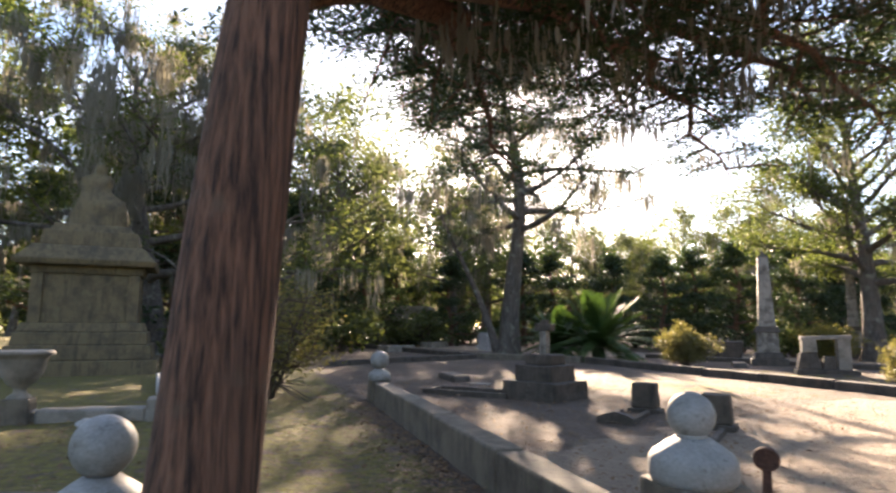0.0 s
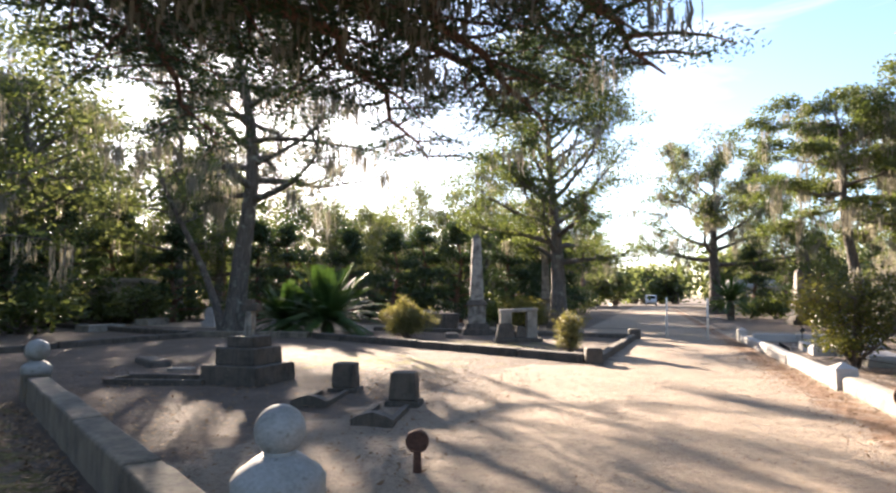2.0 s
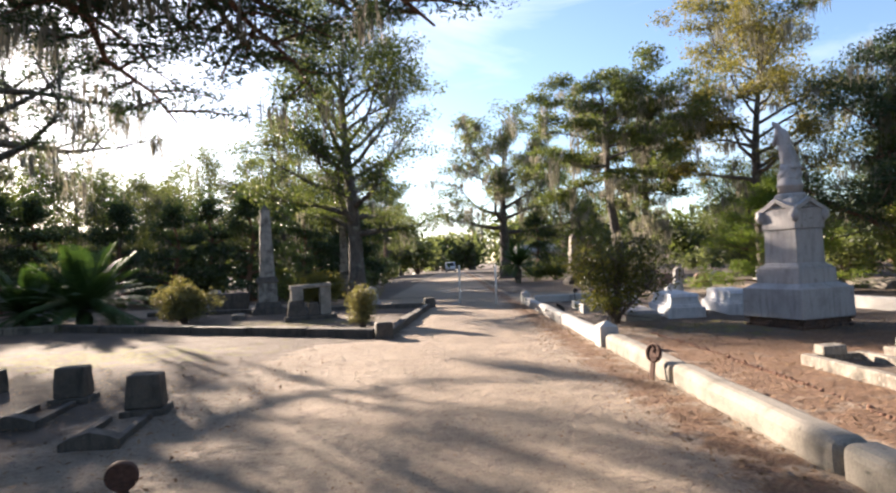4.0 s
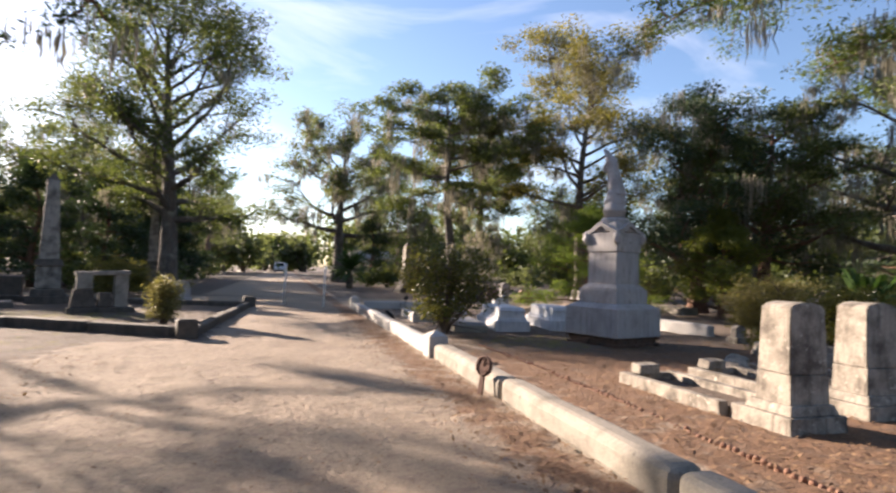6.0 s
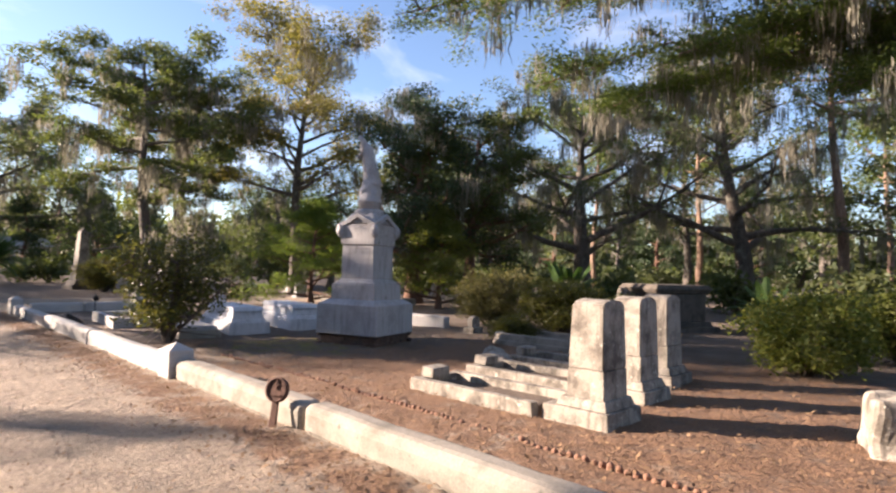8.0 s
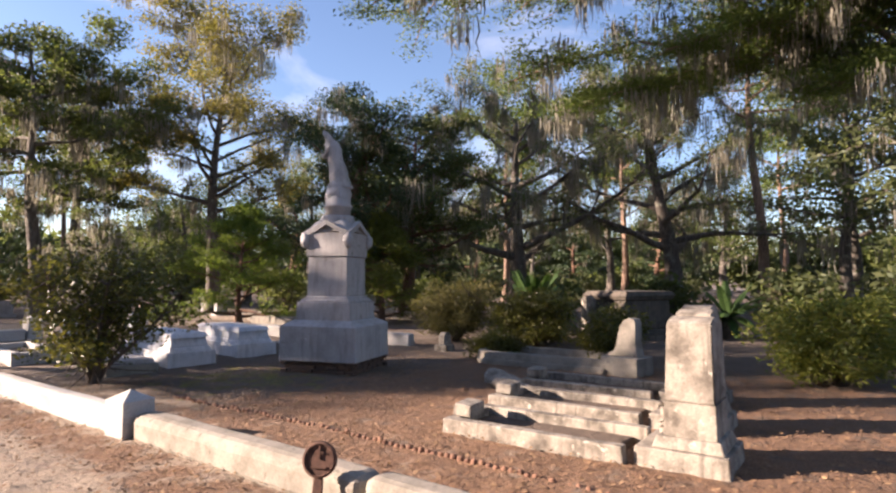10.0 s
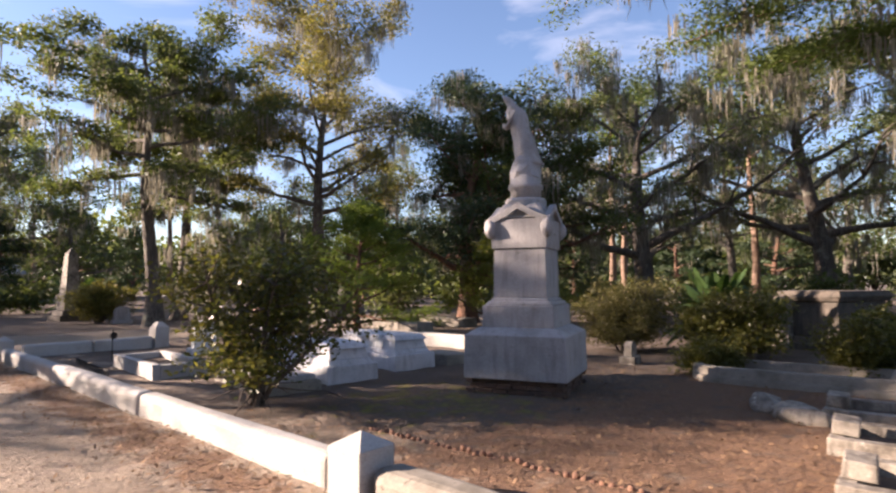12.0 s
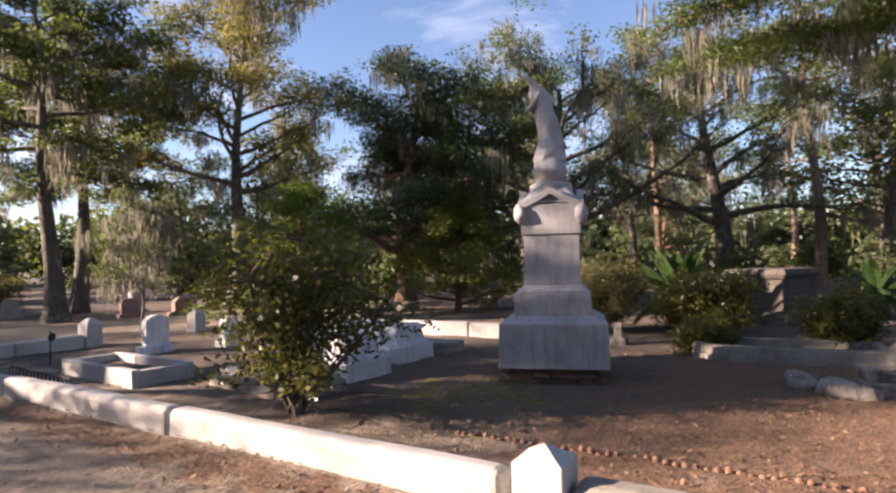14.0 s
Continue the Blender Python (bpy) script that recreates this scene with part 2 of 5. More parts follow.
def part(name, bm, material, parent, label="", smooth=False):
    """Links a bmesh as one mesh object under a thing or a part."""
    me = bpy.data.meshes.new(name)
    bm.to_mesh(me)
    bm.free()
    return obj(name, me, material, parent, label, smooth)


def thing(name, label, category, m=None, group="", kind=""):
    ob = tagged(new(name), label, category, group, kind)
    ob.empty_display_size = 0.2
    if m is not None:
        ob.matrix_basis = m
    return ob


def raw_mesh(name, verts, faces):
    me = bpy.data.meshes.new(name)
    me.from_pydata([tuple(v) for v in verts], [], faces)
    me.update()
    return me


def quads_mesh(name, co_, quads):
    """A mesh of quads from arrays."""
    me = bpy.data.meshes.new(name)
    nv, nq = len(co_), len(quads)
    me.vertices.add(nv)
    me.vertices.foreach_set("co", np.ascontiguousarray(co_, dtype=np.float32).ravel())
    me.loops.add(nq * 4)
    me.loops.foreach_set("vertex_index", np.ascontiguousarray(quads, dtype=np.int32).ravel())
    me.polygons.add(nq)
    me.polygons.foreach_set("loop_start", np.arange(nq, dtype=np.int32) * 4)
    me.update(calc_edges=True)
    return me


def block(bm, cx, cy, z0, wx, wy, h, top=1.0, bevel=0.015, rot=0.0, dx=0.0, segments=2):
    """A block standing at (cx, cy, z0), narrowed to the share top above, edges rounded."""
    c, s = math.cos(radians(rot)), math.sin(radians(rot))
    vs = []
    for z, k in ((z0, 1.0), (z0 + h, top)):
        for sx, sy in ((-1, -1), (1, -1), (1, 1), (-1, 1)):
            x, y = sx * wx / 2 * k + (dx if z > z0 else 0), sy * wy / 2 * k
            vs.append(bm.verts.new((cx + x * c - y * s, cy + x * s + y * c, z)))
    fs = [bm.faces.new([vs[i] for i in q]) for q in ((3, 2, 1, 0), (4, 5, 6, 7), (0, 1, 5, 4), (1, 2, 6, 5), (2, 3, 7, 6), (3, 0, 4, 7))]
    if bevel:
        es = list({e for f in fs for e in f.edges})
        bmesh.ops.bevel(bm, geom=es, offset=bevel, segments=segments, affect="EDGES", profile=0.5)
    return bm


def lathe(bm, profile, n=24, cx=0.0, cy=0.0, square=None):
    """Turns (radius, z) pairs round the upright axis."""
    rings = []
    for r, z in profile:
        rings.append([bm.verts.new((cx + r * math.cos(2 * math.pi * i / n), cy + r * math.sin(2 * math.pi * i / n), z)) for i in range(n)])
    for a, b in zip(rings, rings[1:]):
        for i in range(n):
            bm.faces.new((a[i], a[(i + 1) % n], b[(i + 1) % n], b[i]))
    bm.faces.new(rings[-1])
    bm.faces.new(rings[0][::-1])
    return bm


def wear(bm, amount, scale=3.0, seed=0.0):
    """Uneven, worn surface."""
    for v in bm.verts:
        d = noise.noise_vector(v.co * scale + Vector((seed, seed * 1.7, 0)))
        v.co += d * amount


def kerb_run(owner, p0, p1, z0, w, h, seg, material, name="kerb_stone", round_top=0.05, gap=0.012, uneven=0.01, seed=1):
    """A row of kerb stones from p0 to p1, each an object of its own."""
    rng = random.Random(seed)
    a, b = Vector(p0), Vector(p1)
    total = (b - a).length
    n = max(1, round(total / seg))
    d = (b - a) / n
    ang = math.degrees(math.atan2(d.y, d.x))
    for i in range(n):
        bm = bmesh.new()
        L_ = d.length - gap
        block(bm, 0, 0, 0, L_, w, h, 0.995, round_top, 0, 0, 3)
        bmesh.ops.subdivide_edges(bm, edges=[e for e in bm.edges if e.calc_length() > 0.4], cuts=5, use_grid_fill=True)
        wear(bm, 0.012, 2.5, i * 3.1 + seed)
        c = a + d * (i + 0.5)
        o = part(name, bm, material, owner)
        o.matrix_basis = pose(c.x, c.y, z0 + rng.uniform(-uneven, uneven), rng.uniform(-0.6, 0.6), 0, ang + rng.uniform(-0.4, 0.4))


# ---- trees ----
class Wood:
    """Tapered tubes gathered into one mesh."""

    def __init__(self):
        self.v, self.f = [], []

    def tube(self, pts, radii, n):
        base = None
        for i, (p, r) in enumerate(zip(pts, radii)):
            d = (pts[min(i + 1, len(pts) - 1)] - pts[max(i - 1, 0)]).normalized()
            u = d.orthogonal().normalized() if base is None else (base - d * base.dot(d)).normalized()
            base = u
            w = d.cross(u)
            for k in range(n):
                a = 2 * math.pi * k / n
                self.v.append(p + (u * math.cos(a) + w * math.sin(a)) * r * (1 + (0.07 * math.sin(a * 3 + i * 0.22) + 0.05 * noise.noise(Vector((math.cos(a) * 3, math.sin(a) * 3, i * 0.35)))) * (n > 10)))
        s = len(self.v) - len(pts) * n
        for i in range(len(pts) - 1):
            for k in range(n):
                a, b = s + i * n + k, s + i * n + (k + 1) % n
                self.f.append((a, b, b + n, a + n))

    def mesh(self, name):
        return quads_mesh(name, np.array([tuple(v) for v in self.v]), np.array(self.f))


def leaves_mesh(name, centres, size, per, radius, seed, flat=0.6, slim=0.45, droop=0.0):
    """Diamond leaves scattered round the centres."""
    r = np.random.RandomState(seed)
    c = np.repeat(np.asarray(centres, dtype=np.float64), per, axis=0)
    n = len(c)
    off = r.normal(0, 1, (n, 3))
    off /= np.maximum(np.linalg.norm(off, axis=1, keepdims=True), 1e-6)
    off *= (r.uniform(0, 1, (n, 1)) ** 0.5) * radius * np.array([1, 1, flat])
    c = c + off
    u = r.normal(0, 1, (n, 3))
    u[:, 2] = u[:, 2] * 0.6 - droop
    u /= np.linalg.norm(u, axis=1, keepdims=True)
    w = np.cross(u, r.normal(0, 1, (n, 3)))
    w /= np.maximum(np.linalg.norm(w, axis=1, keepdims=True), 1e-6)
    s = size * r.uniform(0.55, 1.25, (n, 1))
    co_ = np.stack([c - u * s * 0.5, c + w * s * 0.5 * slim, c + u * s * 0.5, c - w * s * 0.5 * slim], axis=1).reshape(-1, 3)
    return quads_mesh(name, co_, np.arange(n * 4).reshape(-1, 4))


def moss_mesh(name, points, seed, length=(0.3, 1.1), per=16, width=0.02, spread=0.16):
    """Beards of hanging moss: narrow ragged strands."""
    r = np.random.RandomState(seed)
    p = np.repeat(np.asarray(points, dtype=np.float64), per, axis=0)
    n = len(p)
    lens = np.repeat(r.uniform(*length, (len(points), 1)), per, axis=0) * r.uniform(0.35, 1.1, (n, 1))
    p = p + r.normal(0, spread, (n, 3)) * np.array([1, 1, 0.4])
    side = r.normal(0, 1, (n, 3))
    side[:, 2] = 0
    side /= np.linalg.norm(side, axis=1, keepdims=True)
    w = width * r.uniform(0.5, 1.5, (n, 1))
    drop = np.concatenate([np.zeros((n, 2)), -lens], axis=1)
    sway = r.normal(0, 0.06, (n, 3)) * lens
    rows = [p, p + drop * 0.35 + sway * 0.5, p + drop * 0.7 - sway * 0.3, p + drop + sway]
    ks = (0.5, 1.0, 0.7, 0.12)
    vs = []
    for row, k in zip(rows, ks):
        vs += [row - side * w * k, row + side * w * k]
    co_ = np.stack(vs, axis=1).reshape(-1, 3)
    i = np.arange(n)[:, None] * 8
    q = np.concatenate([i + np.array([[a, a + 1, a + 3, a + 2]]) for a in (0, 2, 4)], axis=0)
    return quads_mesh(name, co_, q)


def branch(rng, start, direction, length, n=5, wander=0.16, lift=0.0):
    pts, d = [start.copy()], direction.normalized()
    for i in range(n):
        d = (d + Vector((rng.gauss(0, wander), rng.gauss(0, wander), rng.gauss(0, wander * 0.6) + lift / n))).normalized()
        pts.append(pts[-1] + d * (length / n))
    return pts


def tree(name, label, seed, height, r0, crown_from, reach, limbs, bark_m, leaf_m, leaf_size, per, clump, moss=0, moss_len=(0.4, 1.3),
         shape="round", lean=(0, 0), subs=5, rise=0.45, flat=0.6, slim=0.45, droop=0.0, sides=9, boughs=(), keep=0.14, m=None, group="", flare=1.6, category="tree", twig=True, moss_per=26):
    """A tree: tapered trunk with flare, limbs and sub-limbs, a crown of leaf clumps, and moss."""
    rng = random.Random(seed)
    top = thing(name, label, category, m, group)
    wood, tips, hang = Wood(), [], []
    n = 10
    trunk = []
    wob = [rng.gauss(0, 0.012) * height for _ in range(4)]
    for i in range(n + 1):
        k = i / n
        trunk.append(Vector((lean[0] * k + wob[0] * math.sin(k * 5) + wob[1] * math.sin(k * 9), lean[1] * k + wob[2] * math.sin(k * 4 + 1) - wob[2] * math.sin(1) + wob[3] * math.sin(k * 8), height * 0.93 * k - (0.08 if i == 0 else 0))))
    radii = [r0 * ((1 - (1 - keep) * (i / n)) + (flare - 1) * max(0, 1 - i / n * 9)) for i in range(n + 1)]
    fine_p, fine_r = [], []
    for i in range(n):
        for j in range(3):
            k = j / 3
            fine_p.append(trunk[i].lerp(trunk[i + 1], k))
            kk = (i + k) / n
            fine_r.append(r0 * ((1 - (1 - keep) * kk) + (flare - 1) * math.exp(-kk * height / (r0 * 1.6))))
    wood.tube(fine_p, fine_r, sides + 4)

    def on_trunk(k):
        f = min(k * n, n - 1e-4)
        return trunk[int(f)].lerp(trunk[int(f) + 1], f - int(f))

    for i in range(limbs):
        k = crown_from + (0.97 - crown_from) * (i + rng.random() * 0.7) / limbs
        u = (k - crown_from) / (1 - crown_from)
        if shape == "cone":
            length = reach * (1.05 - u) * rng.uniform(0.8, 1.1)
        elif shape == "spread":
            length = reach * (1.0 - 0.45 * u) * rng.uniform(0.75, 1.1)
        else:
            length = reach * math.sqrt(max(0.12, 1 - (u * 1.3 - 0.55) ** 2)) * rng.uniform(0.75, 1.1)
        az = i * 2.399 + rng.uniform(-0.4, 0.4)
        up = rise * (0.35 + u) + rng.gauss(0, 0.1)
        d = Vector((math.cos(az), math.sin(az), up))
        p0 = on_trunk(k)
        pts = branch(rng, p0, d, length, 6, 0.17, 0.15)
        rb = r0 * (1 - 0.8 * k) * 0.55
        wood.tube(pts, [max(rb * (1 - j / 7), 0.012) for j in range(7)], max(5, sides - 3))
        hang += [pts[j] for j in (2, 3, 4, 5, 6)]
        for s in range(subs):
            j = 2 + s * 4 / max(1, subs - 1) if subs > 1 else 4
            q = pts[min(int(j), 6)].lerp(pts[min(int(j) + 1, 6)], j - int(j))
            dd = (pts[6] - pts[0]).normalized() + Vector((rng.gauss(0, 0.75), rng.gauss(0, 0.75), rng.gauss(0.15, 0.35)))
            sl = length * rng.uniform(0.22, 0.42)
            sp = branch(rng, q, dd, sl, 3, 0.25)
            if twig:
                wood.tube(sp, [max(rb * 0.35 * (1 - t_ / 4), 0.008) for t_ in range(4)], 4)
            tips += [sp[2], sp[3]]
            hang.append(sp[3])
        tips.append(pts[6])
    for z, target, rb in boughs:
        p0 = on_trunk(z / (height * 0.93))
        goal = Vector(target)
        span = goal - p0
        pts = [p0]
        for j in range(1, 11):
            k = j / 10
            pts.append(p0 + span * k + Vector((rng.gauss(0, 0.05), rng.gauss(0, 0.05), 0.05)) * span.length * 0.5 * math.sin(math.pi * k) + Vector((0, 0, span.length * 0.06 * math.sin(math.pi * k))))
        wood.tube(pts, [max(rb * (1 - j / 11), 0.012) for j in range(11)], sides)
        hang += pts[3:]
        count = int(14 + span.length * 1.3)
        for s in range(count):
            j = 2.0 + 7.9 * s / count
            q = pts[int(j)].lerp(pts[int(j) + 1], j - int(j))
            side = span.cross(Vector((0, 0, 1))).normalized() * (1 if s % 2 else -1)
            dd = span.normalized() * rng.uniform(0.2, 0.9) + side * rng.uniform(0.5, 1.2) + Vector((0, 0, rng.gauss(0.0, 0.22)))
            sp = branch(rng, q, dd, rng.uniform(0.7, 1.7) * (1.2 - j / 16) * max(1.0, span.length / 9), 4, 0.2, -0.1)
            wood.tube(sp, [max(rb * 0.22 * (1 - t_ / 5), 0.006) for t_ in range(5)], 4)
            tips += sp[1:]
            hang += sp[2:]
    tips.append(trunk[-1] + Vector((0, 0, height * 0.05)))
    obj("trunk", wood.mesh("trunk"), bark_m, top, smooth=True)
    obj("crown", leaves_mesh("crown", [tuple(v) for v in tips], leaf_size, per, clump, seed, flat, slim, droop), leaf_m, top)
    if moss:
        pick = [tuple(hang[rng.randrange(len(hang))] + Vector((rng.gauss(0, 0.3), rng.gauss(0, 0.3), rng.gauss(-0.05, 0.15)))) for _ in range(int(moss * 1.5))]
        tagged(obj("hanging_moss", moss_mesh("hanging_moss", pick, seed + 5, (moss_len[0] * 0.6, moss_len[1] * 0.85), per=moss_per, width=0.009 + leaf_size * 0.06 + 0.3 / moss_per ** 2), MOSS, top), "grey-green strands of hanging moss", kind="stuff")
    return top


def shrub(name, label, seed, height, width, stems, leaf_m, leaf_size, per, clump, m, group="", bark_m=None, base_h=0.15, tall=1.0, slim=0.45, forks=3):
    """A shrub: stems from one foot that fork, and leaves round their ends."""
    rng = random.Random(seed)
    top = thing(name, label, "shrub", m, group)
    wood, tips = Wood(), []
    for i in range(stems):
        az = i * 2.399 + rng.uniform(-0.5, 0.5)
        out = rng.uniform(0.1, 0.75)
        d = Vector((math.cos(az) * out * width / height, math.sin(az) * out * width / height, tall))
        length = height * rng.uniform(0.75, 1.0) * math.sqrt(1 + 0.25 * out)
        pts = branch(rng, Vector((rng.gauss(0, 0.05), rng.gauss(0, 0.05), -0.03)), d, length * 0.92, 6, 0.14, 0.1)
        rb = 0.016 * height
        wood.tube(pts, [max(rb * (1 - j / 7), 0.005) for j in range(7)], 6)
        for j in (1, 2, 3, 4, 5):
            for _ in range(forks):
                dd = Vector((rng.gauss(0, 1), rng.gauss(0, 1), rng.gauss(0.3, 0.45)))
                sp = branch(rng, pts[j], dd, width * rng.uniform(0.15, 0.34) * (1.55 - 0.13 * j), 3, 0.25)
                wood.tube(sp, [max(rb * 0.4 * (1 - t_ / 4), 0.003) for t_ in range(4)], 4)
                if sp[3].z > height * base_h:
                    tips += [sp[2], sp[3]]
        tips.append(pts[6])
    obj("stem", wood.mesh("stem"), bark_m or TWIG, top, smooth=True)
    obj("foliage", leaves_mesh("foliage", [tuple(v) for v in tips], leaf_size, per, clump, seed, 0.8, slim), leaf_m, top)
    return top


def sago(name, label, seed, radius, fronds, m, trunk_h=0.5, group=""):
    """A sago palm: arching fronds of narrow leaflets on a stout trunk."""
    rng = random.Random(seed)
    top = thing(name, label, "palm", m, group)
    bm = bmesh.new()
    lathe(bm, [(0.24, -0.05), (0.27, trunk_h * 0.4), (0.22, trunk_h * 0.8), (0.1, trunk_h)], 12)
    wear(bm, 0.04, 9, seed)
    part("trunk", bm, OAK_BARK, top)
    vs, qs = [], []
    for i in range(fronds):
        az = i * 2.399 + rng.uniform(-0.3, 0.3)
        el = rng.uniform(0.12, 1.35)
        length = radius * rng.uniform(0.85, 1.1) * 1.25
        p, d = Vector((0, 0, trunk_h * 0.9)), Vector((math.cos(az) * math.cos(el), math.sin(az) * math.cos(el), math.sin(el)))
        steps = 22
        side = Vector((-math.sin(az), math.cos(az), 0))
        for s in range(steps):
            d = (d + Vector((0, 0, -0.055 * (1.1 - el * 0.4)))).normalized()
            q = p + d * (length / steps)
            up = side.cross(d)
            b = len(vs)
            vs += [p - side * 0.012, p + side * 0.012, q + side * 0.01, q - side * 0.01]
            qs.append((b, b + 1, b + 2, b + 3))
            if s > 1:
                ll = 0.26 * math.sin(math.pi * (s + 2) / (steps + 3)) ** 0.6 * radius / 1.3
                for sg in (-1, 1):
                    for half in (0.0, 0.5):
                        o = p.lerp(q, half)
                        tip = o + side * sg * ll * 0.85 + d * ll * 0.5 - up * (-ll * 0.22)
                        w = d * 0.022
                        b = len(vs)
                        vs += [o - w, o + w, tip + w * 0.3, tip - w * 0.3]
                        qs.append((b, b + 1, b + 2, b + 3))
            p = q
    obj("fronds", quads_mesh("fronds", np.array([tuple(v) for v in vs]), np.array(qs)), SAGO_LEAF, top)
    return top


# ---- ground ----
def smooth_step(a, b, x):
    k = np.clip((x - a) / (b - a), 0, 1)
    return k * k * (3 - 2 * k)


def build_ground():
    far = [60, 75, 95, 130, 200, 400, 900, 2500]
    xs = np.array([-f for f in far[::-1]] + list(np.arange(-50, -14, 1.0)) + list(np.arange(-14, -4, 0.16)) + list(np.arange(-4, 8, 0.075)) + list(np.arange(8, 14, 0.16)) + list(np.arange(14, 51, 1.0)) + far)
    ys = np.array([-f for f in far[::-1]] + list(np.arange(-40, -4, 1.5)) + list(np.arange(-4, 2.5, 0.16)) + list(np.arange(2.5, 16, 0.075)) + list(np.arange(16, 28, 0.16)) + list(np.arange(28, 57, 1.0)) + far)
    gx, gy = np.meshgrid(xs, ys)
    x, y = gx.ravel(), gy.ravel()
    z = np.zeros(len(x))
    for i in range(len(x)):
        if abs(x[i]) < 14 and -5 < y[i] < 29:
            v = Vector((x[i], y[i], 0))
            z[i] = 0.024 * noise.noise(v * 0.9) + 0.016 * noise.noise(v * 2.6) + 0.014 * noise.noise(v * 6.3)
    co_ = np.stack([x, y, z], axis=1)
    nx, ny = len(xs), len(ys)
    i = (np.arange(ny - 1)[:, None] * nx + np.arange(nx - 1)[None, :]).ravel()
    me = quads_mesh("ground", co_, np.stack([i, i + 1, i + nx + 1, i + nx], axis=1))
    # weights of the surfaces
    left = np.where(y > 15, -0.55 + 0.04 * (y - 15), -2.2 - 0.18 * (15 - y))
    left = np.where(y > 32, -2.6, left)
    lot = 0.5 * (x + 1.1) + 0.87 * (y - 3.2)                # north of the first lot's side wall
    sand = smooth_step(left - 0.9, left + 0.9, x) * (1 - smooth_step(3.3, 3.9, x)) * np.where(y < 15, smooth_step(-0.6, 0.4, lot + np.maximum(0, (x + 1.1) * 4)), 1)
    sand = np.maximum(sand, smooth_step(25.6, 26.6, y) * (1 - smooth_step(31.0, 32.5, y)) * smooth_step(-30, -28, x))
    sand = np.maximum(sand, np.where((x > 3.9) & (x < 5), 0.45, 0))
    sand = np.maximum(sand, 0.62 * (1 - smooth_step(0.6, 3.4, np.abs(x - 3.9))) * (y < 12))
    moss = (1 - smooth_step(-0.9, 0.2, lot)) * (x < -1.0) * 0.7
    moss = np.maximum(moss, 0.62 * np.exp(-((x + 7) ** 2) / 22 - ((y - 14.2) ** 2) / 5))
    moss = np.maximum(moss, 0.55 * np.exp(-((x + 5) ** 2) / 20 - ((y - 20) ** 2) / 8))
    moss = np.maximum(moss, 0.55 * np.exp(-((x - 6.6) ** 2) / 4 - ((y - 14.8) ** 2) / 4))
    straw = smooth_step(3.5, 4.6, x) * (1 - smooth_step(9, 16, x)) * (1 - smooth_step(12.5, 15, y)) * 0.66
    straw = np.maximum(straw, 0.66 * np.exp(-((x - 3.15) ** 2) / 0.2))
    for key, val in (("sand", sand), ("moss", moss), ("straw", straw)):
        a = me.attributes.new(key, "FLOAT", "POINT")
        a.data.foreach_set("value", np.ascontiguousarray(val, dtype=np.float32))
    tagged(obj("ground", me, GROUND, smooth=True), "pale sandy track, bare earth, moss and pine straw", "ground", kind="structure")


build_ground()

# ---- kerbs of the road ----
ROT = 2.0        # the plots on this side stand a little askew to the road
white_kerb = thing("trim_white_kerb", "weathered white marble kerb along the sandy track", "kerb", kind="structure")
kerb_run(white_kerb, (3.62, 13.0), (3.55, 24.3), -0.05, 0.23, 0.32, 3.8, WHITE_STONE, round_top=0.07, seed=3)
kerb_run(white_kerb, (3.9, 24.75), (6.65, 25.0), -0.05, 0.24, 0.33, 1.4, WHITE_STONE, seed=4)
kerb_run(white_kerb, (11.75, 15.7), (11.3, 22.5), -0.05, 0.26, 0.36, 2.2, WHITE_STONE, seed=5)
grey_kerb = thing("trim_grey_kerb", "stained low cement kerb with rounded top beside the track", "kerb", kind="structure")
kerb_run(grey_kerb, (3.62, -7.0), (3.66, 12.55), -0.06, 0.3, 0.33, 3.3, KERB_GREY, round_top=0.09, seed=8)


def pyramid_post(name, label, x, y, w, h, rot, material=WHITE_STONE, cap=0.1):
    t = thing(name, label, "post", pose(x, y, 0, 0, 0, rot))
    bm = bmesh.new()
    block(bm, 0, 0, -0.05, w, w, h - cap + 0.05, 1.0, 0.008)
    part("shaft", bm, material, t)
    bm = bmesh.new()
    base = [bm.verts.new((sx * w / 2, sy * w / 2, h - cap)) for sx, sy in ((-1, -1), (1, -1), (1, 1), (-1, 1))]
    tip = bm.verts.new((0, 0, h))
    for i in range(4):
        bm.faces.new((base[i], base[(i + 1) % 4], tip))
    bm.faces.new(base[::-1])
    part("cap", bm, material, t)
    return t


pyramid_post("corner_post", "white marble corner post with pyramid top on the kerb", 3.6, 12.72, 0.34, 0.47, 4)
pyramid_post("end_post", "small white marble end post of the kerb", 3.55, 24.55, 0.3, 0.5, 0)


def round_post(name, label, x, y, w, h, material=WHITE_STONE):
    """A post with a rounded, four-sided top."""
    t = thing(name, label, "post", pose(x, y, 0, 0, 0, 5))
    bm = bmesh.new()
    block(bm, 0, 0, -0.05, w, w, h * 0.8 + 0.05, 0.96, 0.012)
    part("shaft", bm, material, t)
    bm = bmesh.new()
    block(bm, 0, 0, h * 0.8, w * 0.96, w * 0.96, h * 0.2, 0.35, 0.03, segments=3)
    part("cap", bm, material, t)


round_post("lot_post", "white marble lot post with rounded top", 6.85, 25.05, 0.36, 0.62)
round_post("lot_post", "white marble lot post with rounded top", 9.6, 25.2, 0.34, 0.6)

# ---- clay rope edging ----
edging = thing("clay_edging", "low scalloped terracotta edging half sunk in pine straw", "garden edging")


